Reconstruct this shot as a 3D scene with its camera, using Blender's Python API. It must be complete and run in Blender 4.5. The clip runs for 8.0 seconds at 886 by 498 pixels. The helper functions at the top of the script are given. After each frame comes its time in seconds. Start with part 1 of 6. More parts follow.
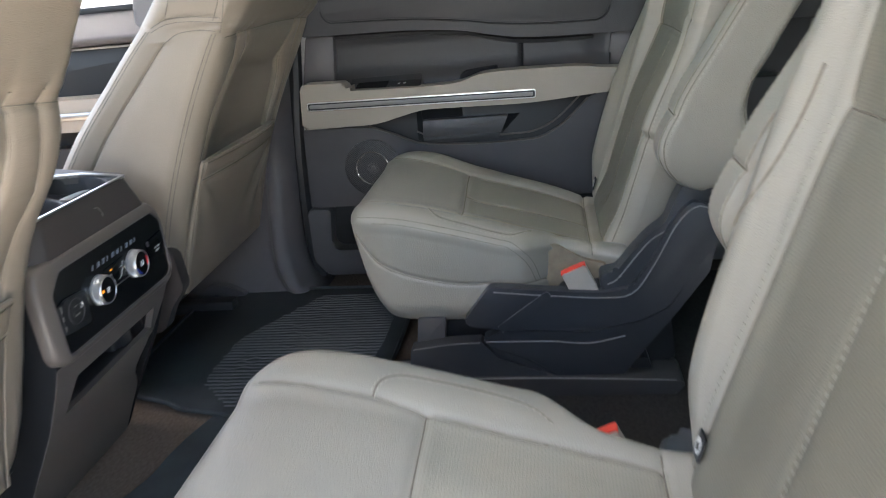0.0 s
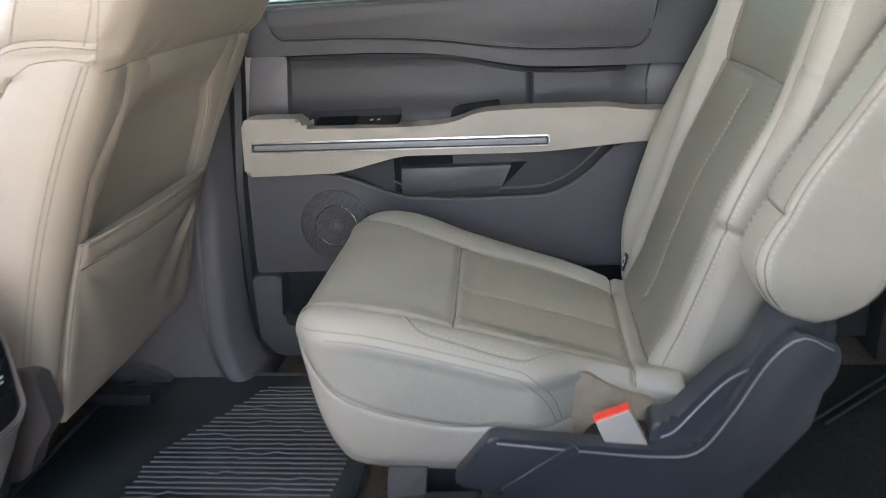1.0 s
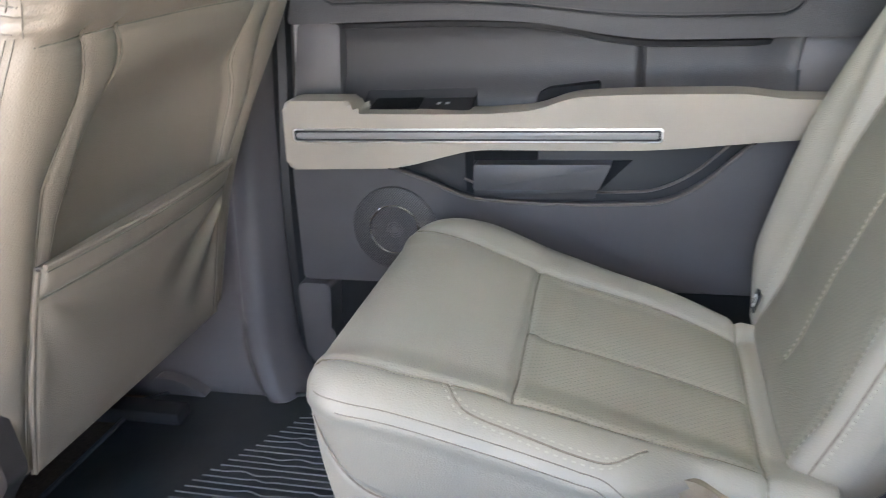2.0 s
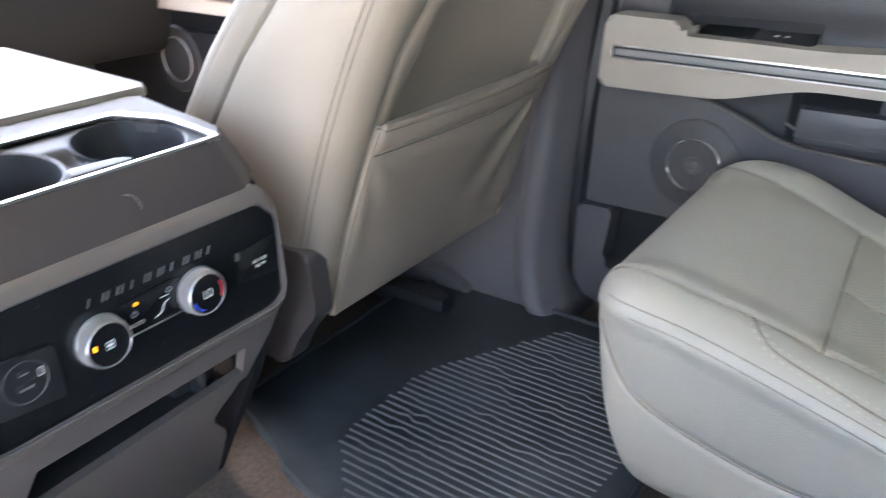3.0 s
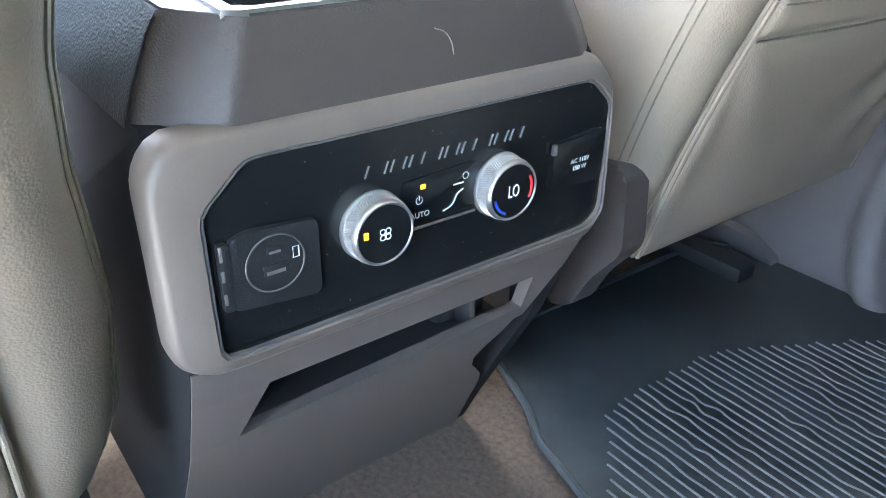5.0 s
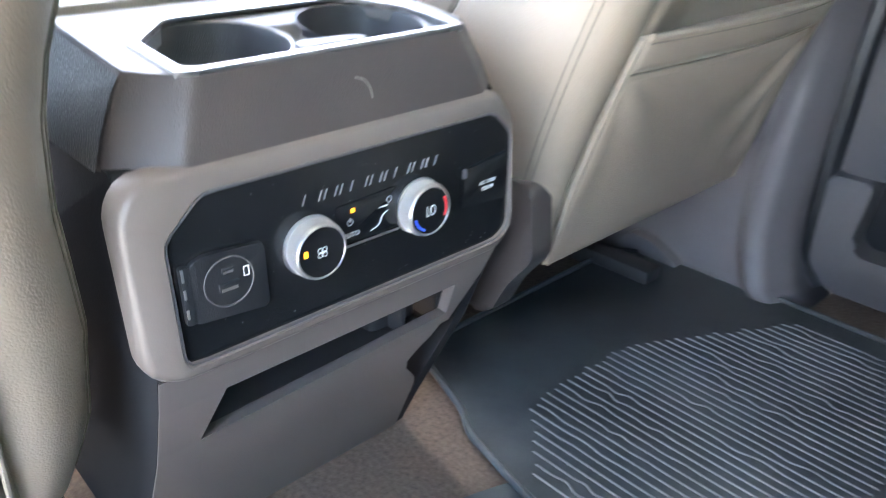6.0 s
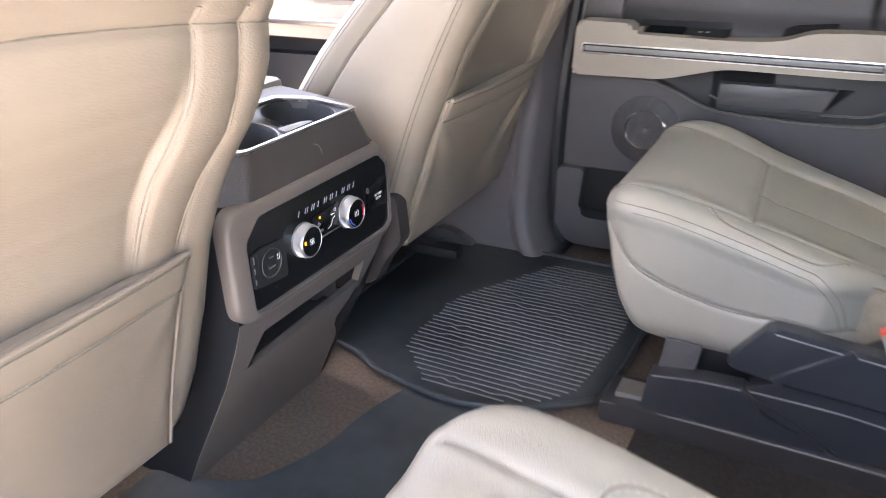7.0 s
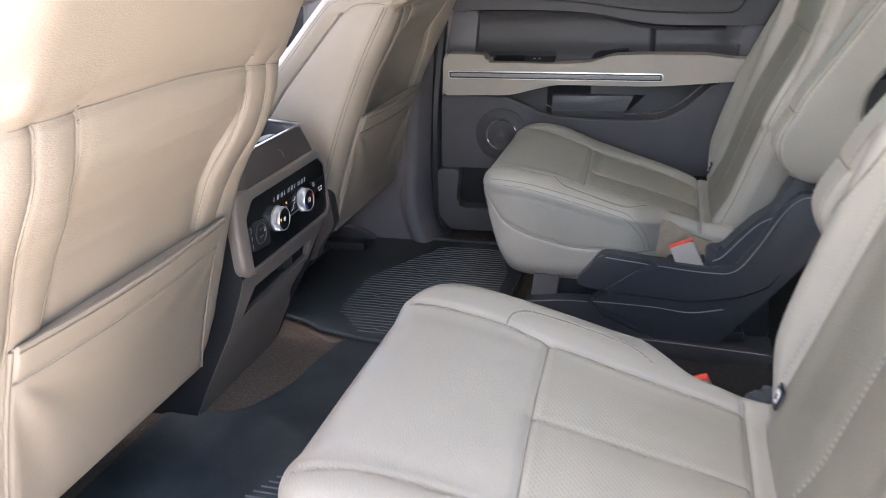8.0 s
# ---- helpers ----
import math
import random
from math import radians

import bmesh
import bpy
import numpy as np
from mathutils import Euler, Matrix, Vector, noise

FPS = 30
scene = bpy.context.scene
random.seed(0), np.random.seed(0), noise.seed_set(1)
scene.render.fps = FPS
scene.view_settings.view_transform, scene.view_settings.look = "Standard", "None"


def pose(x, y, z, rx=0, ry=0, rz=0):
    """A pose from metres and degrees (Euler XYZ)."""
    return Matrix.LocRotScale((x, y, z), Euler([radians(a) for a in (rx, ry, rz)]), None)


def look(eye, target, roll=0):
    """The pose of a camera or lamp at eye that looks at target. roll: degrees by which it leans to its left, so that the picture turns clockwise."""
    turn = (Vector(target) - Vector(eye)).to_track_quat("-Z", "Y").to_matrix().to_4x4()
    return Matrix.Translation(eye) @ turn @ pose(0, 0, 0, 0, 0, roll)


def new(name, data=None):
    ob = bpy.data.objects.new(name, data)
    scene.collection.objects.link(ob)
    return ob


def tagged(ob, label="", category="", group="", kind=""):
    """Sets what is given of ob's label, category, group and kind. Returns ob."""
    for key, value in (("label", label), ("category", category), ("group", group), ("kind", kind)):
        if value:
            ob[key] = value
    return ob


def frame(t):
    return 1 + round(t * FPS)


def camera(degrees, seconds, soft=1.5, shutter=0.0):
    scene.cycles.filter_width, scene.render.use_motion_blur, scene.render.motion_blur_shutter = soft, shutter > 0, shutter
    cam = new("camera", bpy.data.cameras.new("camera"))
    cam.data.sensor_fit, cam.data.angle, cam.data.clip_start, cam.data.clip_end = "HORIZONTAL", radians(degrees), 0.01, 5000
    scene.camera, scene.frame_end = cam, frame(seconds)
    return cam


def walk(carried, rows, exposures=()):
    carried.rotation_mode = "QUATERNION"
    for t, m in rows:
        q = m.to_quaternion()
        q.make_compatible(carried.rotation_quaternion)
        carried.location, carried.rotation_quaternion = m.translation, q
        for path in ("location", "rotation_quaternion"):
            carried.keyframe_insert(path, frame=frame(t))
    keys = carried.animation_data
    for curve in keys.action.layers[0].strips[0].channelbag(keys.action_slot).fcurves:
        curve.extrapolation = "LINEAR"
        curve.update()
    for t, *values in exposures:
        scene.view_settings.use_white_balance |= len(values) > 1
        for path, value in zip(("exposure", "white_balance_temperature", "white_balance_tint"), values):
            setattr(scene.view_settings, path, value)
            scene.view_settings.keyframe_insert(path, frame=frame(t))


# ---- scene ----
cam = camera(60.2, 8.0, soft=0.7, shutter=0.4)
PATH = [
    (0, (0.212, 0.053, 0.73), (-0.078, 1.909, 0.046), -5.6),
    (0.5, (0.167, 0.275, 0.741), (-0.08, 2.135, 0.05), -4.6),
    (1, (0.152, 0.479, 0.744), (-0.081, 2.339, 0.048), -3.8),
    (1.2, (0.148, 0.553, 0.738), (-0.083, 2.411, 0.037), -3.5),
    (2.3, (0.165, 0.770, 0.695), (-0.481, 2.496, -0.080), -3.9),
    (2.5, (0.130, 0.746, 0.676), (-0.610, 2.436, -0.098), -2.7),
    (3, (0.099, 0.706, 0.678), (-0.933, 2.188, -0.181), -0.5),
    (3.5, (0.073, 0.704, 0.677), (-1.128, 2.016, -0.238), 0.7),
    (4, (-0.014, 0.738, 0.627), (-1.316, 1.926, -0.317), 1.3),
    (4.5, (-0.078, 0.762, 0.568), (-1.449, 1.86, -0.389), 1.2),
    (4.7, (-0.086, 0.769, 0.554), (-1.479, 1.834, -0.407), 1.1),
    (5.8, (-0.055, 0.758, 0.56), (-1.419, 1.886, -0.37), 0.6),
    (6, (-0.023, 0.727, 0.586), (-1.331, 1.939, -0.319), 0.5),
    (6.5, (0.072, 0.568, 0.68), (-1.022, 1.995, -0.196), 0.3),
    (7, (0.126, 0.302, 0.723), (-0.73, 1.909, -0.104), -1.3),
    (7.5, (0.146, 0.072, 0.76), (-0.491, 1.793, -0.035), -2.2),
    (8, (0.195, -0.119, 0.78), (-0.34, 1.655, 0.028), -2.5),
]
# the picture brightens as the lens turns into the dark cabin
EXPOSURES = [(0.0, 3.28, 6800, 9), (0.5, 3.70, 6800, 12), (1.0, 4.04, 6850, 13), (2.5, 4.40, 6600, 13), (3.5, 4.26, 6300, 10), (4.5, 4.72, 6000, 5), (4.7, 4.77, 6000, 5), (5.8, 5.02, 6150, 6),
             (6.0, 5.00, 6300, 9), (6.5, 4.50, 6800, 17), (7.0, 4.26, 7100, 19), (7.5, 3.92, 7000, 17), (8.0, 3.62, 6850, 16)]
walk(cam, [(t, look(eye, target, roll)) for t, eye, target, roll in PATH], EXPOSURES)


# world, sun and exposure
world = bpy.data.worlds.new("overcast_sky")
scene.world = world
world.use_nodes = True
wt = world.node_tree
sky = wt.nodes.new("ShaderNodeTexSky")
sky.sky_type, sky.sun_disc = "NISHITA", False
sky.sun_elevation, sky.sun_rotation = radians(70), radians(-76)
sky.air_density, sky.dust_density, sky.ozone_density = 1.0, 4.0, 1.0
wt.links.new(sky.outputs[0], wt.nodes["Background"].inputs[0])
wt.nodes["Background"].inputs[1].default_value = 0.15
sun = new("sun", bpy.data.lights.new("sun", "SUN"))
sun.data.energy, sun.data.angle, sun.data.color = 4.5, radians(12), (1.0, 0.98, 0.95)
sun.matrix_world = look((-1.5, -0.1, 4.2), (0, 0, 0))

# ---- materials ----


def material(name, color, rough=0.5, metal=0.0, spec=0.5):
    m = bpy.data.materials.new(name)
    m.use_nodes = True
    b = m.node_tree.nodes["Principled BSDF"]
    b.inputs["Base Color"].default_value = (*color, 1)
    b.inputs["Roughness"].default_value, b.inputs["Metallic"].default_value = rough, metal
    b.inputs["Specular IOR Level"].default_value = spec
    return m


def node(m, kind, **inputs):
    n = m.node_tree.nodes.new(kind)
    for key, value in inputs.items():
        n.inputs[key.replace("_", " ")].default_value = value
    return n


def link(m, a, b):
    m.node_tree.links.new(a, b)


def mottle(m, color, spread, scale, rough=None, rough_spread=0.0, detail=6.0):
    """Colour that wavers round its mean at one scale, and gloss with it."""
    b = m.node_tree.nodes["Principled BSDF"]
    co = node(m, "ShaderNodeTexCoord")
    n = node(m, "ShaderNodeTexNoise", Scale=scale, Detail=detail, Roughness=0.6)
    link(m, co.outputs["Object"], n.inputs["Vector"])
    ramp = node(m, "ShaderNodeValToRGB")
    ramp.color_ramp.elements[0].position, ramp.color_ramp.elements[1].position = 0.3, 0.7
    ramp.color_ramp.elements[0].color = (*[c * (1 - spread) for c in color], 1)
    ramp.color_ramp.elements[1].color = (*[min(1, c * (1 + spread)) for c in color], 1)
    link(m, n.outputs["Fac"], ramp.inputs["Fac"])
    link(m, ramp.outputs["Color"], b.inputs["Base Color"])
    if rough is not None:
        r = node(m, "ShaderNodeMapRange")
        r.inputs["To Min"].default_value, r.inputs["To Max"].default_value = rough - rough_spread, rough + rough_spread
        link(m, n.outputs["Fac"], r.inputs["Value"])
        link(m, r.outputs["Result"], b.inputs["Roughness"])
    return co, ramp


def grain(m, co, scale, strength, distance, kind="voronoi", second=0.0):
    """Fine relief: pebbled cells, or noise."""
    b = m.node_tree.nodes["Principled BSDF"]
    if kind == "voronoi":
        t = node(m, "ShaderNodeTexVoronoi", Scale=scale)
        t.feature = "SMOOTH_F1"
        out = t.outputs["Distance"]
    else:
        t = node(m, "ShaderNodeTexNoise", Scale=scale, Detail=8.0, Roughness=0.7)
        out = t.outputs["Fac"]
    link(m, co.outputs["Object"], t.inputs["Vector"])
    bump = node(m, "ShaderNodeBump", Strength=strength, Distance=distance)
    link(m, out, bump.inputs["Height"])
    if second:
        w = node(m, "ShaderNodeTexNoise", Scale=9.0, Detail=4.0)
        link(m, co.outputs["Object"], w.inputs["Vector"])
        soft = node(m, "ShaderNodeBump", Strength=0.35, Distance=second)
        link(m, w.outputs["Fac"], soft.inputs["Height"])
        link(m, soft.outputs["Normal"], bump.inputs["Normal"])
    link(m, bump.outputs["Normal"], b.inputs["Normal"])
    return bump


LEATHER = (0.330, 0.304, 0.253)


def leather(name, color, rough=0.42, perforated=False):
    m = material(name, color, rough)
    co, ramp = mottle(m, color, 0.05, 7.0, rough, 0.05)
    bump = grain(m, co, 660.0, 0.40, 0.0008, second=0.005)
    if perforated:
        b = m.node_tree.nodes["Principled BSDF"]
        uv = node(m, "ShaderNodeUVMap")
        sc = node(m, "ShaderNodeVectorMath")
        sc.operation = "SCALE"
        sc.inputs["Scale"].default_value = 205.0
        link(m, uv.outputs[0], sc.inputs[0])
        rot = node(m, "ShaderNodeVectorRotate", Angle=radians(45))
        link(m, sc.outputs[0], rot.inputs["Vector"])
        fr = node(m, "ShaderNodeVectorMath")
        fr.operation = "FRACTION"
        link(m, rot.outputs[0], fr.inputs[0])
        d = node(m, "ShaderNodeVectorMath")
        d.operation = "DISTANCE"
        d.inputs[1].default_value = (0.5, 0.5, 0.0)
        link(m, fr.outputs[0], d.inputs[0])
        dot = node(m, "ShaderNodeMapRange")
        dot.inputs["From Min"].default_value, dot.inputs["From Max"].default_value = 0.13, 0.24
        link(m, d.outputs["Value"], dot.inputs["Value"])
        mix = node(m, "ShaderNodeMix")
        mix.data_type = "RGBA"
        mix.inputs["A"].default_value = (*[c * 0.74 for c in color], 1)
        link(m, dot.outputs["Result"], mix.inputs["Factor"])
        link(m, ramp.outputs["Color"], mix.inputs["B"])
        link(m, mix.outputs["Result"], b.inputs["Base Color"])
    return m


LEATHER_TAN = leather("tan_leather", LEATHER)
LEATHER_PERF = leather("perforated_leather", (0.325, 0.30, 0.242), 0.42, True)
# backrest insert: the perforated leather again, darkened to hold the backrest's shade
LEATHER_INSERT = leather("shaded_perforated_leather", (0.205, 0.190, 0.150), 0.45, True)
LEATHER_BACK = leather("seatback_vinyl", (0.278, 0.229, 0.179), 0.45)

LEATHER_LID = leather("lid_leather", (0.235, 0.212, 0.178), 0.6)
LEATHER_ARM = leather("armrest_vinyl", (0.365, 0.318, 0.262), 0.45)


def plastic(name, color, rough=0.55, g=0.4, scale=900.0, spread=0.06):
    m = material(name, color, rough)
    co, _ = mottle(m, color, spread, 14.0, rough, 0.06)
    grain(m, co, scale, g, 0.0005)
    return m


PLASTIC_DARK = plastic("charcoal_plastic", (0.046, 0.044, 0.045), 0.46)
PLASTIC_MID = plastic("graphite_plastic", (0.088, 0.083, 0.085), 0.48)
PLASTIC_BLUE = plastic("slate_shield_plastic", (0.038, 0.041, 0.047), 0.40)
PLASTIC_TAUPE = plastic("pewter_plastic", (0.138, 0.116, 0.101), 0.40, 0.1)
PLASTIC_UMBER = plastic("umber_console_plastic", (0.058, 0.049, 0.046), 0.45, 0.4)
PLASTIC_FOOT = plastic("umber_grey_foot_plastic", (0.150, 0.129, 0.117), 0.46, 0.3)
TOP_SATIN = plastic("pewter_satin_top", (0.085, 0.080, 0.077), 0.55, 0.15)
PLASTIC_GREY = plastic("soft_grey_plastic", (0.12, 0.11, 0.11), 0.5)
PAD_DARK = leather("charcoal_soft_pad", (0.050, 0.048, 0.049), 0.5)
PAD_BLACK = leather("black_grained_pad", (0.050, 0.056, 0.058), 0.36)
PAD_BLACK.node_tree.nodes["Principled BSDF"].inputs["Specular IOR Level"].default_value = 0.35
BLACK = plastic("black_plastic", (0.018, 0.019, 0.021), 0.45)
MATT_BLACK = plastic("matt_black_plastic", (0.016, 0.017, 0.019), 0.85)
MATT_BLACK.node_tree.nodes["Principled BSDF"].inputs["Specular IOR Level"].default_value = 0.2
PULL = plastic("satin_pull_plastic", (0.105, 0.10, 0.10), 0.38, 0.2)
GLOSS = material("gloss_black", (0.016, 0.017, 0.018), 0.20)
mottle(GLOSS, (0.010, 0.011, 0.012), 0.3, 60.0, 0.2, 0.06)
CHROME = material("satin_chrome", (0.40, 0.395, 0.39), 0.24, 1.0)
DARK_CHROME = material("polished_dark_chrome", (0.58, 0.575, 0.57), 0.19, 1.0)
mottle(CHROME, (0.52, 0.51, 0.50), 0.04, 40.0, 0.33, 0.015)
BRIGHT = material("bright_chrome", (0.74, 0.73, 0.72), 0.30, 1.0)
KNOB = material("satin_silver", (0.50, 0.50, 0.50), 0.34, 0.9)
mottle(KNOB, (0.50, 0.50, 0.50), 0.08, 60.0, 0.34, 0.06)
def perforated_plate(name, color, pitch):
    """Moulded plate with rows of small dark holes, in its own x and z."""
    m = material(name, color, 0.5)
    b = m.node_tree.nodes["Principled BSDF"]
    co = node(m, "ShaderNodeTexCoord")
    turn = node(m, "ShaderNodeVectorRotate", Angle=radians(45))
    turn.rotation_type = "Y_AXIS"
    link(m, co.outputs["Object"], turn.inputs["Vector"])
    sc = node(m, "ShaderNodeVectorMath")
    sc.operation = "MULTIPLY"
    sc.inputs[1].default_value = (1 / pitch, 0.0, 1 / pitch)
    link(m, turn.outputs[0], sc.inputs[0])
    fr = node(m, "ShaderNodeVectorMath")
    fr.operation = "FRACTION"
    link(m, sc.outputs[0], fr.inputs[0])
    d = node(m, "ShaderNodeVectorMath")
    d.operation = "DISTANCE"
    d.inputs[1].default_value = (0.5, 0.0, 0.5)
    link(m, fr.outputs[0], d.inputs[0])
    dot = node(m, "ShaderNodeMapRange")
    dot.inputs["From Min"].default_value, dot.inputs["From Max"].default_value = 0.30, 0.40
    link(m, d.outputs["Value"], dot.inputs["Value"])
    mix = node(m, "ShaderNodeMix")
    mix.data_type = "RGBA"
    mix.inputs["A"].default_value, mix.inputs["B"].default_value = (0.006, 0.006, 0.007, 1), (*color, 1)
    link(m, dot.outputs["Result"], mix.inputs["Factor"])
    link(m, mix.outputs["Result"], b.inputs["Base Color"])
    bump = node(m, "ShaderNodeBump", Strength=0.6, Distance=0.001)
    link(m, dot.outputs["Result"], bump.inputs["Height"])
    link(m, bump.outputs["Normal"], b.inputs["Normal"])
    return m


GRILLE = perforated_plate("perforated_grille", (0.10, 0.095, 0.095), 0.0030)
STRIP = plastic("silver_grey_strip", (0.26, 0.255, 0.25), 0.35, 0.05)
SATIN = material("brushed_satin_trim", (0.42, 0.40, 0.38), 0.38, 0.85)
mottle(SATIN, (0.42, 0.40, 0.38), 0.1, 80.0, 0.38, 0.08)
RUBBER = material("black_rubber", (0.052, 0.061, 0.066), 0.42)
_co, _ = mottle(RUBBER, (0.052, 0.061, 0.066), 0.6, 6.0, 0.40, 0.14)
grain(RUBBER, _co, 350.0, 0.2, 0.0008, "noise", 0.004)
# mat rubber made paler, so that the ribs show the light on their tops
RIB = material("rib_sheen_rubber", (0.175, 0.18, 0.185), 0.42)
mottle(RIB, (0.175, 0.18, 0.185), 0.25, 30.0, 0.42, 0.08)
CARPET = material("brown_carpet", (0.195, 0.153, 0.122), 0.95, 0, 0.1)
_co, _ = mottle(CARPET, (0.195, 0.153, 0.122), 0.28, 170.0, None, 0.0, 12.0)
grain(CARPET, _co, 900.0, 0.9, 0.004, "noise", 0.01)
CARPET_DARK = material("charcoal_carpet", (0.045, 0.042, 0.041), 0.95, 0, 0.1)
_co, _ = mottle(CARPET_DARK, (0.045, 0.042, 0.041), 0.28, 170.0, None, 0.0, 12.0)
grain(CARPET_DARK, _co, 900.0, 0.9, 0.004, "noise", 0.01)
THREAD = material("pale_thread", (0.40, 0.37, 0.30), 0.6)
# sewn joint line, its colour darkened with the shade of the furrow
SEAM = material("seam_shade", (0.20, 0.175, 0.137), 0.7)
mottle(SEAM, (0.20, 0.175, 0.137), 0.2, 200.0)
RED = material("red_button", (0.75, 0.06, 0.035), 0.35)
mottle(RED, (0.75, 0.06, 0.035), 0.08, 60.0)
FELT = material("brown_felt", (0.30, 0.245, 0.18), 0.9, 0, 0.1)
_co, _ = mottle(FELT, (0.30, 0.245, 0.18), 0.12, 60.0)
grain(FELT, _co, 900.0, 0.5, 0.001, "noise")
BUCKLE = plastic("beige_plastic", (0.42, 0.385, 0.33), 0.4, 0.08)
WHITE = material("white_print", (0.75, 0.75, 0.74), 0.5)
BLUE = material("blue_print", (0.03, 0.08, 0.6), 0.4)
REDPRINT = material("red_print", (0.7, 0.02, 0.03), 0.4)
AMBER = material("amber_indicator", (0.9, 0.35, 0.02), 0.4)
_b = AMBER.node_tree.nodes["Principled BSDF"]
_b.inputs["Emission Color"].default_value, _b.inputs["Emission Strength"].default_value = (1.0, 0.30, 0.01, 1), 0.14
HEADLINER = plastic("pale_headliner", (0.58, 0.56, 0.52), 0.9)
ASPHALT = material("concrete", (0.42, 0.41, 0.39), 0.9)
_co, _ = mottle(ASPHALT, (0.42, 0.41, 0.39), 0.25, 3.0)
grain(ASPHALT, _co, 60.0, 0.6, 0.01, "noise")
PAINT = material("white_car_paint", (0.7, 0.7, 0.7), 0.25)
mottle(PAINT, (0.7, 0.7, 0.7), 0.04, 3.0)
GLASS = material("window_glass", (0.93, 0.96, 0.95), 0.0)
_b = GLASS.node_tree.nodes["Principled BSDF"]
_b.inputs["Transmission Weight"].default_value, _b.inputs["IOR"].default_value = 1.0, 1.05
PRIVACY = material("green_tinted_glass", (0.25, 0.34, 0.32), 0.0)
_clear = node(PRIVACY, "ShaderNodeBsdfTransparent", Color=(0.25, 0.34, 0.32, 1))
_gloss = node(PRIVACY, "ShaderNodeBsdfGlossy", Roughness=0.0)
_mix = node(PRIVACY, "ShaderNodeMixShader", Fac=0.06)
link(PRIVACY, _clear.outputs[0], _mix.inputs[1])
link(PRIVACY, _gloss.outputs[0], _mix.inputs[2])
link(PRIVACY, _mix.outputs[0], PRIVACY.node_tree.nodes["Material Output"].inputs["Surface"])

# ---- building tools ----


def attach(ob, parent):
    """Parents ob and leaves it at its world place."""
    if parent:
        ob.parent = parent
        if parent.type == "EMPTY":
            ob.matrix_parent_inverse = Matrix.Translation(-parent.location)


def mesh_object(name, verts, faces, mats, parent=None, smooth=True, label="", uv=None, slots=None):
    me = bpy.data.meshes.new(name)
    me.from_pydata([tuple(v) for v in verts], [], [tuple(f) for f in faces])
    for m in mats if isinstance(mats, (list, tuple)) else [mats]:
        me.materials.append(m)
    if slots is not None:
        me.polygons.foreach_set("material_index", np.asarray(slots, dtype=np.int32))
    if uv is not None:
        layer = me.uv_layers.new(name="UVMap")
        idx = np.zeros(len(me.loops), dtype=np.int32)
        me.loops.foreach_get("vertex_index", idx)
        layer.data.foreach_set("uv", np.asarray(uv)[idx].astype(np.float32).ravel())
    if smooth:
        me.shade_smooth()
    me.update()
    ob = new(name, me)
    attach(ob, parent)
    if label:
        ob["label"] = label
    return ob


def part(name, bm, mat, parent, label="", smooth=True):
    bmesh.ops.recalc_face_normals(bm, faces=bm.faces[:])
    me = bpy.data.meshes.new(name)
    bm.to_mesh(me)
    bm.free()
    me.materials.append(mat)
    if smooth:
        me.shade_smooth()
        me.set_sharp_from_angle(angle=radians(38))
    ob = new(name, me)
    attach(ob, parent)
    if label:
        ob["label"] = label
    return ob


def thing(name, label, category, at=(0, 0, 0), group="", kind=""):
    """An empty at the foot of a thing; its parts keep world places."""
    ob = new(name)
    ob.empty_display_size, ob.location = 0.05, at
    return tagged(ob, label, category, group, kind)


def fillet(points, radius, steps=5):
    """A closed outline with its corners rounded."""
    out, n = [], len(points)
    radii = radius if isinstance(radius, (list, tuple)) else [radius] * n
    for i in range(n):
        p, a, b = Vector(points[i]), Vector(points[i - 1]), Vector(points[(i + 1) % n])
        la, lb = (a - p).length, (b - p).length
        r = min(radii[i], 0.48 * la, 0.48 * lb)
        if r < 1e-5:
            out.append(tuple(p))
            continue
        pa, pb = p + (a - p) / la * r, p + (b - p) / lb * r
        for k in range(steps + 1):
            t = k / steps
            out.append(tuple(pa * (1 - t) ** 2 + p * 2 * t * (1 - t) + pb * t * t))
    return out


def prism(outline, lo, hi, axis="y", bevel=0.0, segments=2, front_only=True):
    """A flat outline drawn out along an axis; axis y: outline in x, z; axis x: in y, z; axis z: in x, y."""
    def place(p, d):
        return {"y": (p[0], d, p[1]), "x": (d, p[0], p[1]), "z": (p[0], p[1], d)}[axis]
    bm = bmesh.new()
    a = [bm.verts.new(place(p, lo)) for p in outline]
    b = [bm.verts.new(place(p, hi)) for p in outline]
    fa, fb = bm.faces.new(a), bm.faces.new(b[::-1])
    for i in range(len(a)):
        j = (i + 1) % len(a)
        bm.faces.new((a[i], b[i], b[j], a[j]))
    if bevel:
        edges = list(fa.edges) + ([] if front_only else list(fb.edges))
        bmesh.ops.bevel(bm, geom=edges, offset=bevel, segments=segments, profile=0.5, affect="EDGES", clamp_overlap=True)
    return bm


def box(x0, x1, y0, y1, z0, z1, bevel=0.003, segments=2):
    bm = bmesh.new()
    bmesh.ops.create_cube(bm, size=1.0)
    for v in bm.verts:
        v.co = Vector((x0 + (v.co.x + 0.5) * (x1 - x0), y0 + (v.co.y + 0.5) * (y1 - y0), z0 + (v.co.z + 0.5) * (z1 - z0)))
    if bevel:
        bmesh.ops.bevel(bm, geom=bm.edges[:], offset=bevel, segments=segments, profile=0.5, affect="EDGES", clamp_overlap=True)
    return bm


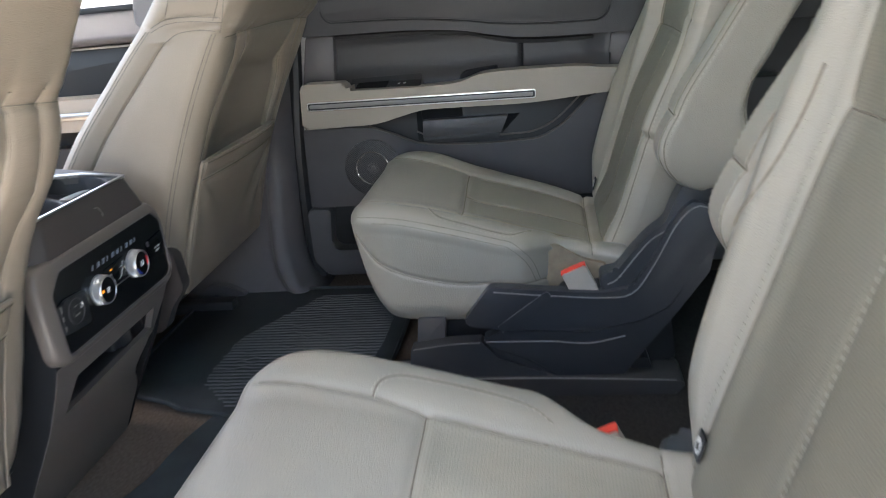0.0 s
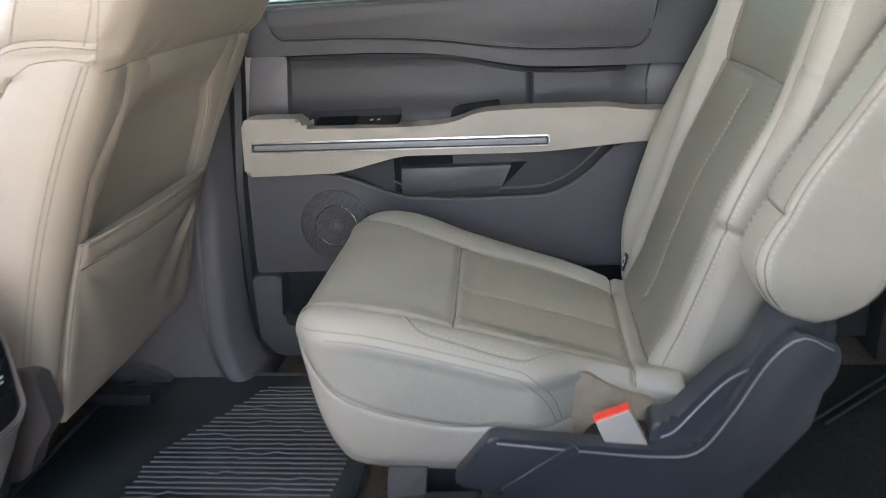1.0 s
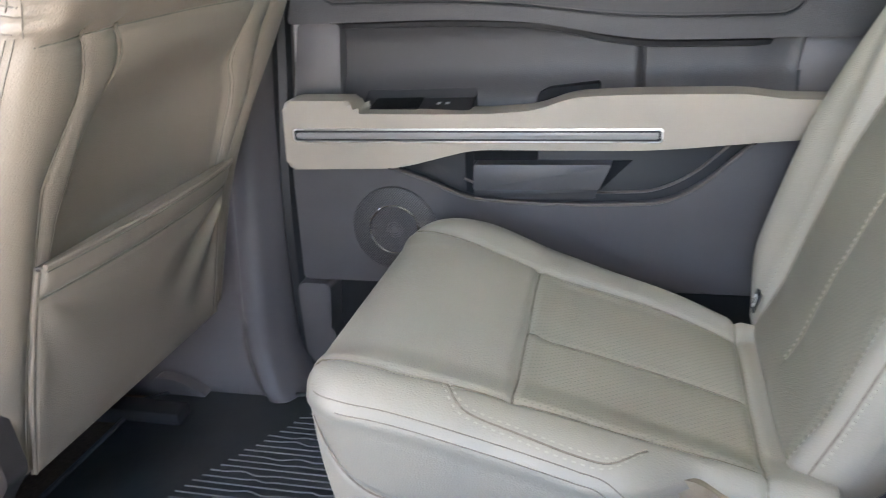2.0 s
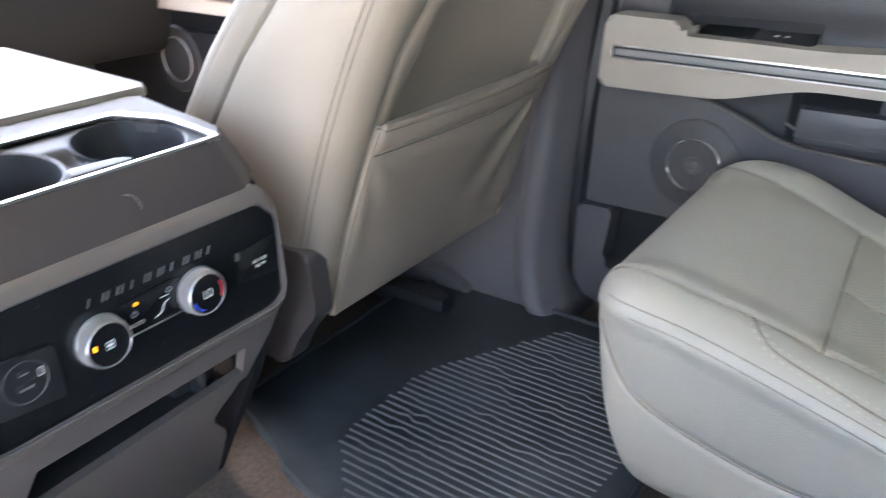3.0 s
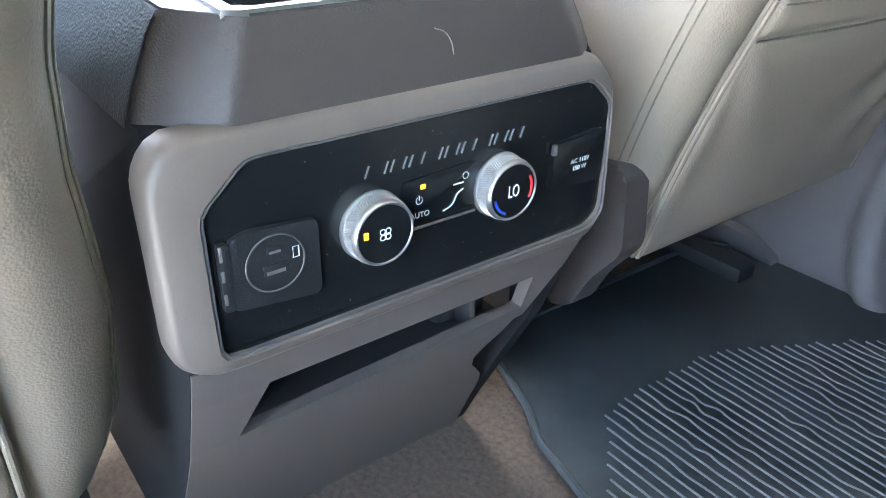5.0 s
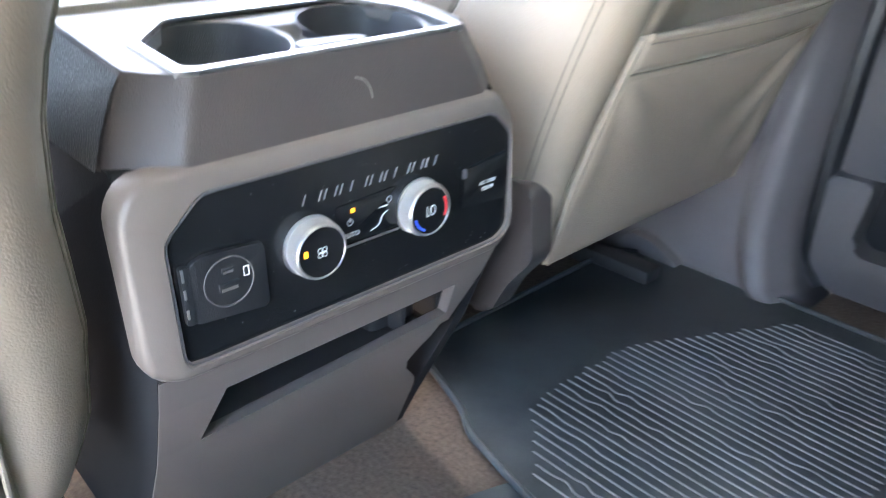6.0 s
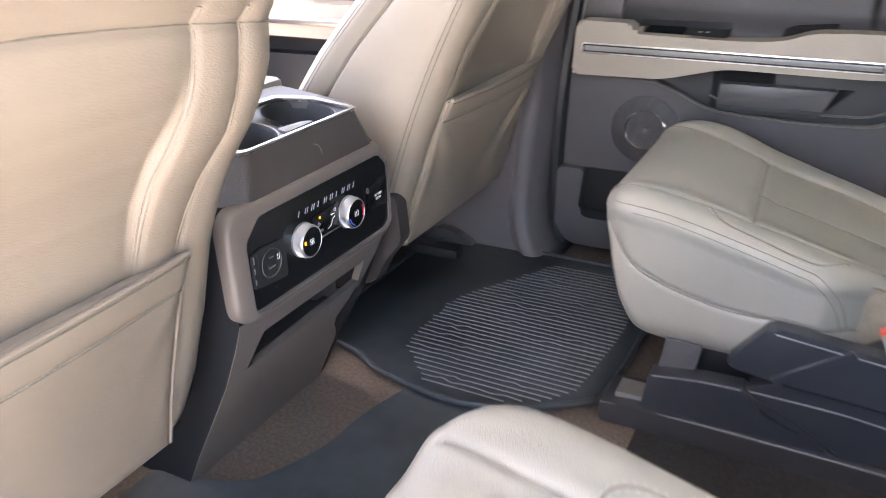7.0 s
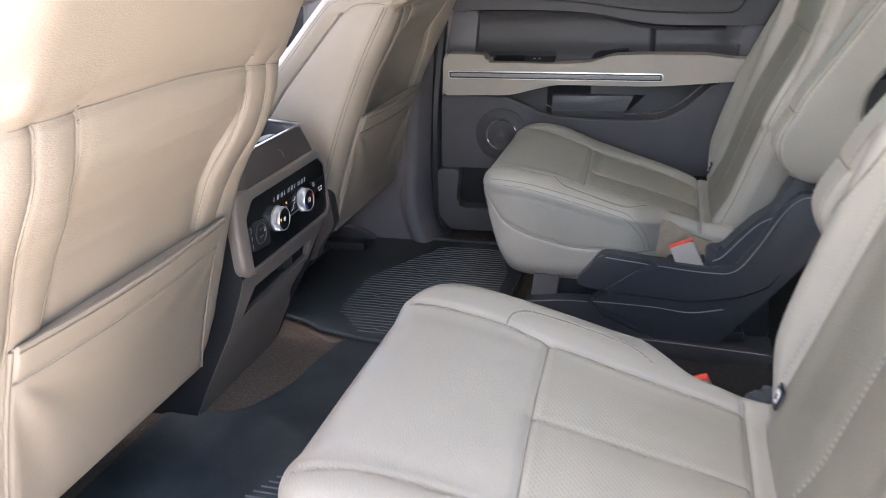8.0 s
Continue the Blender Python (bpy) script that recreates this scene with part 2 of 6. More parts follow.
def lathe(profile, center, axis="x", steps=48):
    """Profile of (radius, height) turned round an axis through center."""
    bm = bmesh.new()
    rings = []
    for r, h in profile:
        ring = []
        for k in range(steps):
            a = 2 * math.pi * k / steps
            c, s = r * math.cos(a), r * math.sin(a)
            o = {"x": (h, c, s), "y": (c, h, s), "z": (c, s, h)}[axis]
            ring.append(bm.verts.new(Vector(center) + Vector(o)))
        rings.append(ring)
    for p, q in zip(rings, rings[1:]):
        for k in range(steps):
            bm.faces.new((p[k], p[(k + 1) % steps], q[(k + 1) % steps], q[k]))
    for ring in (rings[0], rings[-1]):
        bm.faces.new(ring)
    return bm


def curve_through(points, n):
    """n points evenly along a smooth curve through the given ones."""
    p = [np.array(q, float) for q in points]
    p = [2 * p[0] - p[1]] + p + [2 * p[-1] - p[-2]]
    out = []
    for i in range(1, len(p) - 2):
        for t in np.linspace(0, 1, 24, endpoint=False):
            out.append(0.5 * ((2 * p[i]) + (p[i + 1] - p[i - 1]) * t + (2 * p[i - 1] - 5 * p[i] + 4 * p[i + 1] - p[i + 2]) * t ** 2
                              + (3 * p[i] - p[i - 1] - 3 * p[i + 1] + p[i + 2]) * t ** 3))
    out = np.array(out + [p[-2]])
    run = np.concatenate([[0], np.cumsum(np.linalg.norm(np.diff(out, axis=0), axis=1))])
    return np.stack([np.interp(np.linspace(0, run[-1], n), run, out[:, k]) for k in range(out.shape[1])], 1)


def tube(points, radius, sides=8, closed=False):
    bm = bmesh.new()
    pts = [Vector(p) for p in points]
    n, rings = len(pts), []
    up = Vector((0.13, 0.27, 0.95)).normalized()
    for i, p in enumerate(pts):
        a = pts[i - 1] if (i or closed) else p
        b = pts[(i + 1) % n] if (i < n - 1 or closed) else p
        d = (b - a).normalized()
        u = d.cross(up).normalized()
        v = d.cross(u)
        r = radius[i] if isinstance(radius, (list, np.ndarray)) else radius
        rings.append([bm.verts.new(p + (u * math.cos(2 * math.pi * k / sides) + v * math.sin(2 * math.pi * k / sides)) * r) for k in range(sides)])
    for i in range(n if closed else n - 1):
        p, q = rings[i], rings[(i + 1) % n]
        for k in range(sides):
            bm.faces.new((p[k], p[(k + 1) % sides], q[(k + 1) % sides], q[k]))
    if not closed:
        bm.faces.new(rings[0])
        bm.faces.new(rings[-1])
    return bm


def ring_plate(outer, inner, place, thickness_dir, bm=None):
    """A plate between two outlines with the same number of points, with a short wall into the hole and down the outside."""
    bm = bm or bmesh.new()
    t = Vector(thickness_dir)
    o = [bm.verts.new(place(p)) for p in outer]
    i = [bm.verts.new(place(p)) for p in inner]
    o2 = [bm.verts.new(v.co + t) for v in o]
    i2 = [bm.verts.new(v.co + t) for v in i]
    n = len(o)
    for k in range(n):
        j = (k + 1) % n
        bm.faces.new((o[k], o[j], i[j], i[k]))
        bm.faces.new((o[k], o2[k], o2[j], o[j]))
        bm.faces.new((i[k], i[j], i2[j], i2[k]))
        bm.faces.new((o2[k], i2[k], i2[j], o2[j]))
    return bm


def by_angle(outline, n, center):
    """The outline sampled at n even angles round a centre."""
    out = []
    for k in range(n):
        a = 2 * math.pi * (k + 0.5) / n
        d = Vector((math.cos(a), math.sin(a)))
        best = None
        for i in range(len(outline)):
            p, q = Vector(outline[i - 1]) - Vector(center), Vector(outline[i]) - Vector(center)
            e = q - p
            den = d.x * e.y - d.y * e.x
            if abs(den) < 1e-12:
                continue
            t = (p.x * e.y - p.y * e.x) / den
            u = (p.x * d.y - p.y * d.x) / den
            if t > 0 and -1e-9 <= u <= 1 + 1e-9 and (best is None or t > best):
                best = t
        out.append((center[0] + d.x * best, center[1] + d.y * best))
    return out


def seg_dist(a, b, line):
    """Distance of the points (a, b) from a polyline in the same plane."""
    best = np.full(np.shape(a), 9.0)
    for (x0, y0), (x1, y1) in zip(line, line[1:]):
        dx, dy = x1 - x0, y1 - y0
        t = np.clip(((a - x0) * dx + (b - y0) * dy) / (dx * dx + dy * dy + 1e-12), 0, 1)
        best = np.minimum(best, np.hypot(a - x0 - t * dx, b - y0 - t * dy))
    return best


def groove(dist, depth=0.0032, width=0.0038, puff=0.0025, reach=0.028):
    """A sewn seam: a narrow furrow, with padding that swells away from it."""
    return -depth * np.exp(-(dist / width) ** 2) - puff * np.exp(-(dist / reach) ** 2)


class Body:
    """A padded body drawn along a spine: rounded sections of half width a, from -f (front) to b (back), laid at origin + s * up + d * back + u * side."""

    def __init__(self, stations, origin, up, back, side, half, front, rear, radius, step=0.005, shift=None):
        S = np.asarray(stations)
        self.S, self.origin, self.up, self.back, self.side = S, origin, up, back, side
        ends = [fn(S) for fn in (half, front, rear, radius)]
        a, f, b, r = [np.broadcast_to(e, S.shape).astype(float) for e in ends]
        r = np.minimum(r, np.minimum(a, (f + b) / 2) * 0.98)
        am, fm, bm_ = a.max(), f.max(), b.max()
        nu, nd, nc = max(4, int(2 * am / step)), max(4, int((fm + bm_) / step)), 7
        us, ds, nus, nds = [], [], [], []
        lu, ld, q = np.linspace(-1, 1, nu), np.linspace(-1, 1, nd), np.linspace(0, math.pi / 2, nc + 2)[1:-1]
        mid, hd = (b - f) / 2, (b + f) / 2
        one = np.ones_like(S)[:, None]
        A, H, R, M = a[:, None], hd[:, None], r[:, None], mid[:, None]
        us += [lu[None] * (A - R), (A - R) + R * np.sin(q)[None], A * one * np.ones((1, nd)), (A - R) + R * np.cos(q)[None],
               -lu[None] * (A - R), -(A - R) - R * np.sin(q)[None], -A * one * np.ones((1, nd)), -(A - R) - R * np.cos(q)[None]]
        ds += [M - H * np.ones((1, nu)), M - (H - R) - R * np.cos(q)[None], M + ld[None] * (H - R), M + (H - R) + R * np.sin(q)[None],
               M + H * np.ones((1, nu)), M + (H - R) + R * np.cos(q)[None], M - ld[None] * (H - R), M - (H - R) - R * np.sin(q)[None]]
        o = lambda n, v: np.full((len(S), n), float(v))
        c = lambda v: np.broadcast_to(v, (len(S), nc))
        nus += [o(nu, 0), c(np.sin(q)), o(nd, 1), c(np.cos(q)), o(nu, 0), c(-np.sin(q)), o(nd, -1), c(-np.cos(q))]
        nds += [o(nu, -1), c(-np.cos(q)), o(nd, 0), c(np.sin(q)), o(nu, 1), c(np.cos(q)), o(nd, 0), c(-np.sin(q))]
        self.u, self.d = np.concatenate(us, 1), np.concatenate(ds, 1)
        self.nu, self.nd = np.concatenate(nus, 1), np.concatenate(nds, 1)
        self.s = np.broadcast_to(S[:, None], self.u.shape).copy()
        self.off = np.zeros_like(self.u)
        self.shift = shift

    def place(self):
        u, d = self.u + self.nu * self.off, self.d + self.nd * self.off
        if self.shift is not None:
            d = d + self.shift(self.s)
        o, up, back, side = (np.array(v, float) for v in (self.origin, self.up, self.back, self.side))
        self.P = o + self.s[..., None] * up + d[..., None] * back + u[..., None] * side
        return self.P

    def mesh(self, name, mats, parent, label="", slot=None):
        P = self.place()
        n, k = P.shape[:2]
        verts, uv = [P.reshape(-1, 3)], [np.stack([self.u, self.s], -1).reshape(-1, 2)]
        i = np.arange(n - 1)[:, None] * k + np.arange(k)[None]
        j = np.arange(n - 1)[:, None] * k + (np.arange(k)[None] + 1) % k
        faces = np.stack([i, j, j + k, i + k], -1).reshape(-1, 4).tolist()
        total = n * k
        for row in (0, n - 1):
            ring, base = P[row], row * k
            mid = ring.mean(0)
            last = np.arange(k) + base
            for f in (0.8, 0.55, 0.25):
                verts.append(mid + (ring - mid) * f)
                uv.append(np.zeros((k, 2)))
                cur = np.arange(k) + total
                total += k
                q = np.stack([last, np.roll(last, -1), np.roll(cur, -1), cur], -1)
                faces += (q[:, ::-1] if row == 0 else q).tolist()
                last = cur
            verts.append(mid[None])
            uv.append(np.zeros((1, 2)))
            q = np.stack([last, np.roll(last, -1), np.full(k, total)], -1)
            faces += (q[:, ::-1] if row == 0 else q).tolist()
            total += 1
        slots = None
        if slot is not None:
            slots = np.zeros(len(faces), int)
            slots[: (n - 1) * k] = slot(self)[:-1].reshape(-1)
        ob = mesh_object(name, np.concatenate(verts), faces, mats, parent, True, label, np.concatenate(uv), slots)
        bm = bmesh.new()
        bm.from_mesh(ob.data)
        bmesh.ops.recalc_face_normals(bm, faces=bm.faces[:])
        bm.to_mesh(ob.data)
        bm.free()
        return ob

    def spot(self, face, p, s):
        """The place and outward way of the skin on face 'front', 'back', 'left' or 'right' at p (u, or d on the sides) and s."""
        sign = {"front": (1, -1), "back": (1, 1), "left": (0, -1), "right": (0, 1)}[face]
        hi = int(np.clip(np.searchsorted(self.S, s), 1, len(self.S) - 1))
        f = float(np.clip((s - self.S[hi - 1]) / (self.S[hi] - self.S[hi - 1] + 1e-9), 0, 1))
        place, way = np.zeros(3), np.zeros(3)
        for row, weight in ((hi - 1, 1 - f), (hi, f)):
            ok = (self.nd[row] if sign[0] else self.nu[row]) * sign[1] > 0.35
            key = (self.u[row] if sign[0] else self.d[row])[ok]
            order = np.argsort(key)
            ways = self.nu[row][ok][order][:, None] * np.array(self.side, float) + self.nd[row][ok][order][:, None] * np.array(self.back, float)
            for k in range(3):
                place[k] += weight * np.interp(p, key[order], self.P[row][ok][order][:, k])
                way[k] += weight * np.interp(p, key[order], ways[:, k])
        return Vector(place), Vector(way).normalized()

    def seams(self, lines, parent, radius=0.0011, mat=None):
        """A fine sewn joint along each line of (face, [(p, s), ...])."""
        for face, line in lines:
            run = sum(math.dist(a, b) for a, b in zip(line, line[1:]))
            n = max(4, int(run / 0.006))
            path = curve_through(line, n) if len(line) > 2 else np.linspace(line[0], line[1], n)
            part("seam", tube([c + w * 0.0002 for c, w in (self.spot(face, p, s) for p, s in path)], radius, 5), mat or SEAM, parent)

    def stitches(self, name, lines, parent, pitch=0.0075, size=0.0045, label="pale sewn thread", wide=0.0007):
        """Short thread dashes along lines of (face, [(p, s), ...])."""
        verts, faces = [], []
        for face, line in lines:
            run = sum(math.dist(a, b) for a, b in zip(line, line[1:]))
            path = curve_through(line, max(2, int(run / pitch) + 1)) if len(line) > 2 else np.linspace(line[0], line[1], max(2, int(run / pitch) + 1))
            pts = [self.spot(face, p, s) for p, s in path]
            for (a, na), (b, nb) in zip(pts, pts[1:]):
                d = b - a
                if d.length < 1e-4 or d.length > 0.03:
                    continue
                t = d.normalized()
                w = na.cross(t).normalized() * wide
                a1, b1 = a + t * 0.001 + na * 0.0004, a + t * min(size, d.length * 0.75) + na * 0.0004
                up = na * 0.0006
                k = len(verts)
                verts += [a1 - w, a1 + w, b1 + w, b1 - w, a1 - w + up, a1 + w + up, b1 + w + up, b1 - w + up]
                faces += [(k + 4, k + 5, k + 6, k + 7), (k, k + 1, k + 5, k + 4), (k + 1, k + 2, k + 6, k + 5), (k + 2, k + 3, k + 7, k + 6), (k + 3, k, k + 4, k + 7)]
        ob = mesh_object(name, verts, faces, THREAD, parent, False, label)
        return tagged(ob, kind="stuff")


def smooth01(x, a, b):
    t = np.clip((x - a) / (b - a), 0, 1)
    return t * t * (3 - 2 * t)


def letters(name, text, size, m, mat, parent, label=""):
    cu = bpy.data.curves.new(name, "FONT")
    cu.body, cu.size, cu.align_x, cu.align_y, cu.extrude = text, size, "CENTER", "CENTER", 0.0002
    tmp = bpy.data.objects.new(name, cu)
    me = bpy.data.meshes.new_from_object(tmp)
    bpy.data.objects.remove(tmp)
    me.transform(m)
    me.materials.append(mat)
    ob = new(name, me)
    attach(ob, parent)
    if label:
        ob["label"] = label
    return ob

# ---- setting ----
MID = 1.03          # the car's middle line
BACK_X = 2.20       # rear end of the cabin

tagged(part("ground", box(-60, 60, -60, 60, -0.95, -0.75, 0), ASPHALT, None), "pale concrete ground of a parking lot", "ground", kind="structure")
tagged(part("floor", box(-1.9, BACK_X, 0.16, 1.92, -0.09, 0.0, 0), CARPET, None), "worn brown-black car floor carpet", "floor", kind="structure")
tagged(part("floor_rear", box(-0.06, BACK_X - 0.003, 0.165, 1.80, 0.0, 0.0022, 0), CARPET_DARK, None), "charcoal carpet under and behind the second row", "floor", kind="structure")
roof = prism(fillet([(-1.30, 0.14), (2.26, 0.14), (2.26, 1.93), (-1.30, 1.93)], 0.05), 1.22, 1.28, "z", 0.02)
tagged(part("ceiling", roof, HEADLINER, None), "pale cloth headliner of the car", "ceiling", kind="structure")


def wall(name, outline, lo, hi, axis, mat, label):
    return tagged(part(name, prism(outline, lo, hi, axis, 0.004), mat, None), label, "wall", kind="structure")


wall("wall_firewall", [(0.16, -0.05), (1.92, -0.05), (1.92, 0.62), (0.16, 0.62)], -1.95, -1.85, "x", PLASTIC_DARK, "dark front bulkhead under the dashboard")
wall("wall_rear", [(0.16, -0.05), (1.92, -0.05), (1.92, 0.72), (0.16, 0.72)], BACK_X, BACK_X + 0.05, "x", PLASTIC_DARK, "dark rear wall of the cabin")
wall("wall_driver_sill", [(-1.85, -0.20), (BACK_X, -0.20), (BACK_X, 0.0), (-1.85, 0.0)], 0.10, 0.16, "y", PLASTIC_DARK, "dark sill under the open door")
wall("wall_quarter", [(0.66, 0.0), (BACK_X, 0.0), (BACK_X, 0.70), (0.90, 0.70), (0.98, 1.22), (0.80, 1.22), (0.70, 0.66)], 0.16, 0.22, "y", PLASTIC_DARK, "dark quarter trim beside the open door")
wall("wall_quarter_passenger", [(0.785, 0.0), (BACK_X, 0.0), (BACK_X, 0.70), (0.80, 0.70)], 1.82, 1.93, "y", PLASTIC_DARK, "dark rear quarter trim")
# never in view; added to cut side light on the console and front seats
wall("wall_driver_door", [(-1.75, 0.0), (-0.53, 0.0), (-0.50, 0.70), (-1.75, 0.70)], 0.10, 0.17, "y", PLASTIC_DARK, "dark closed front door on the driver side, unseen, blocks light")
wall("pillar_tailgate", [(2.12, 0.70), (2.20, 0.70), (2.14, 1.22), (2.02, 1.22)], 0.16, 0.24, "y", PLASTIC_MID, "grey tailgate pillar trim")
wall("pillar_tailgate_passenger", [(2.12, 0.70), (2.20, 0.70), (2.14, 1.22), (2.02, 1.22)], 1.84, 1.92, "y", PLASTIC_MID, "grey tailgate pillar trim")
wall("pillar_driver", [(-0.56, 0.0), (-0.46, 0.0), (-0.38, 1.22), (-0.50, 1.22)], 0.18, 0.26, "y", PLASTIC_MID, "grey centre pillar trim")
wall("wall_passenger_shell", [(-1.85, -0.2), (BACK_X, -0.2), (BACK_X, 0.66), (-1.85, 0.66)], 1.935, 1.97, "y", PAINT, "white outer skin of the passenger side")
wall("pillar_front", [(-1.45, 0.66), (-1.38, 0.66), (-0.95, 1.22), (-1.07, 1.22)], 1.80, 1.88, "y", PLASTIC_MID, "grey windscreen pillar trim")
wall("pillar_rear", [(0.76, 0.66), (0.86, 0.66), (0.92, 1.22), (0.82, 1.22)], 1.78, 1.90, "y", PLASTIC_MID, "grey rear pillar trim")
dash = prism(fillet([(-1.84, 0.60), (-1.40, 0.60), (-1.36, 0.50), (-1.42, 0.34), (-1.84, 0.30)], 0.05), 0.24, 1.80, "y", 0.02)
tagged(part("dashboard", dash, MATT_BLACK, None), "dark soft dashboard behind the front seats", "dashboard", kind="structure")

for a, b in (((0.60, 1.60, 0.012), (0.78, 1.752, 0.012)), ((0.615, 1.59, 0.012), (0.78, 1.728, 0.012))):
    tagged(part("trim_floor_rail", tube([a, b], 0.0025, 6), PLASTIC_DARK, None), "thin grey edge of the floor trim behind the seat", "trim", kind="structure")

# centre pillar trim beside the front passenger seat
zs = np.linspace(0.0, 1.22, 46)
rows = []
for z in zs:
    right = -0.424 + 0.085 * max(0.0, z - 0.1) + 0.06 * math.exp(-z / 0.045)
    left = -0.82 + 0.10 * z
    front = 1.765 + 0.02 * z - 0.045 * math.exp(-z / 0.07)
    sec = fillet([(left, 1.92), (left, front + 0.045), (left + 0.07, front + 0.010), (right - 0.070, front + 0.014), (right - 0.056, front - 0.006), (right - 0.026, front - 0.004), (right, front + 0.05), (right, 1.92)], [0.02, 0.03, 0.03, 0.02, 0.012, 0.014, 0.02, 0.02], 6)
    rows.append([(x, y, z) for x, y in sec])
P = np.array(rows)
n, k = P.shape[:2]
i = np.arange(n - 1)[:, None] * k + np.arange(k)[None]
j = np.arange(n - 1)[:, None] * k + (np.arange(k)[None] + 1) % k
pillar = mesh_object("pillar_middle", P.reshape(-1, 3), np.stack([i, i + k, j + k, j], -1).reshape(-1, 4).tolist() + [list(range(k))], PLASTIC_GREY)
tagged(pillar, "grey moulded centre pillar trim by the door", "pillar", kind="structure")

seal = tube(curve_through([(-0.375, 1.835, 0.02), (-0.398, 1.835, 0.06), (-0.402, 1.835, 0.20), (-0.393, 1.835, 0.40), (-0.366, 1.835, 0.62), (-0.335, 1.835, 0.9), (-0.30, 1.84, 1.2)], 50), 0.016, 8)
tagged(part("trim_door_seal", seal, BLACK, None), "black rubber door seal between pillar and door", "door seal", kind="structure")

# ---- rear passenger door ----
door = thing("car_door", "charcoal rear door trim with a tan armrest, closed", "car door", (0.15, 1.85, 0.02))
part("door_shell", prism([(-0.388, 0.03), (-0.375, 0.40), (-0.335, 0.695), (0.78, 0.695), (0.78, 0.03)], 1.862, 1.93, "y", 0.0), PLASTIC_DARK, door)
def scooped(name, outline, depth, label=""):
    """A hollow moulded panel between x limits at its foot and head; depth(x, z) is where its skin lies."""
    (xa, xb, za), (xc, xd, zb) = outline
    nx, nz = 40, 18
    q, r = np.meshgrid(np.linspace(0, 1, nx), np.linspace(0, 1, nz))
    x = (xa + (xb - xa) * q) * (1 - r) + (xc + (xd - xc) * q) * r
    z = za + (zb - za) * r
    front = np.stack([x, depth(x, z), z], -1).reshape(-1, 3)
    rear = np.stack([x, np.full_like(x, 1.868), z], -1).reshape(-1, 3)
    i = (np.arange(nz - 1)[:, None] * nx + np.arange(nx - 1)[None]).reshape(-1)
    quads = np.stack([i, i + 1, i + nx + 1, i + nx], -1)
    rim = [k for k in range(nx)] + [k * nx + nx - 1 for k in range(1, nz)] + [(nz - 1) * nx + k for k in range(nx - 2, -1, -1)] + [k * nx for k in range(nz - 2, 0, -1)]
    n = nx * nz
    walls = [(b, a, a + n, b + n) for a, b in zip(rim, rim[1:] + rim[:1])]
    return mesh_object(name, np.concatenate([front, rear]), quads.tolist() + (quads[:, ::-1] + n).tolist() + walls, PLASTIC_DARK, door, True, label)


scooped("insert", [(-0.300, 0.1545, 0.470), (-0.285, 0.1545, 0.616)], lambda x, z: 1.856 - 0.022 * smooth01(0.545 - z, 0.0, 0.06) ** 1.5 - 0.010 * smooth01(z, 0.575, 0.612), "dark smooth recessed insert")
part("insert_post", prism(fillet([(-0.360, 0.500), (-0.338, 0.612), (-0.272, 0.609), (-0.284, 0.500)], 0.006), 1.828, 1.866, "y", 0.004), PLASTIC_GREY, door, "soft grey upright trim")
scooped("insert_rear", [(0.1575, 0.347, 0.470), (0.1575, 0.358, 0.576)], lambda x, z: 1.855 - 0.018 * smooth01(0.540 - z, 0.0, 0.05) ** 1.5 - 0.028 * smooth01(x - 0.1 * (z - 0.5), 0.255, 0.348) ** 1.6, "dark hollow moulded insert")
part("insert_slope", prism(fillet([(0.344, 0.496), (0.356, 0.566), (0.60, 0.566), (0.60, 0.496)], 0.004), 1.825, 1.866, "y", 0.016), PLASTIC_GREY, door, "soft grey slanted trim")
part("door_top", prism(fillet([(-0.340, 0.614), (-0.10, 0.611), (0.02, 0.602), (0.10, 0.584), (0.16, 0.574), (0.25, 0.571), (0.42, 0.569), (0.78, 0.565), (0.78, 0.697), (-0.315, 0.697)], [0.008, 0.05, 0.05, 0.05, 0.05, 0.05, 0.05, 0.0, 0.01, 0.01]), 1.797, 1.90, "y", 0.016, 4), PAD_DARK, door)
pad_line = fillet([(-0.290, 0.692), (-0.283, 0.638), (-0.10, 0.633), (0.0, 0.624), (0.10, 0.608), (0.18, 0.600), (0.345, 0.596), (0.368, 0.692)], [0, 0.03, 0.05, 0.05, 0.05, 0.05, 0.03, 0], 6)
gap_line = [(-0.338, 1.846, 0.6055), (-0.22, 1.846, 0.6040), (-0.10, 1.846, 0.6015), (0.02, 1.846, 0.5925), (0.10, 1.846, 0.5745), (0.16, 1.846, 0.5645), (0.25, 1.846, 0.5610), (0.42, 1.846, 0.5595), (0.6, 1.846, 0.5575)]
# black tube draws the shade line under the top pad
part("shadow_gap", tube(curve_through(gap_line, 70), 0.0065, 6), BLACK, door)
part("insert_gap", tube([(-0.2755, 1.848, 0.609), (-0.2875, 1.848, 0.500)], 0.0035, 6), BLACK, door)
part("insert_gap", tube([(0.156, 1.853, 0.573), (0.156, 1.856, 0.545), (0.156, 1.850, 0.520), (0.156, 1.838, 0.498)], 0.0014, 6), BLACK, door)
part("top_pad", prism(pad_line, 1.789, 1.80, "y", 0.006, 3), PAD_DARK, door, "charcoal padded leather with double stitching")
bm = bmesh.new()
run = curve_through([(p[0] * 0.985, 1.7884, p[1] + 0.0065) for p in pad_line[1:-1]], 150)
for a, b in zip(run[::1], run[1::1]):
    d = (b - a) * 0.3
    q = [bm.verts.new(Vector(v)) for v in (a + (0, 0, -0.0011), a + (0, 0, 0.0011), a + d * 2 + (0, 0, 0.0011), a + d * 2 + (0, 0, -0.0011))]
    bm.faces.new(q)
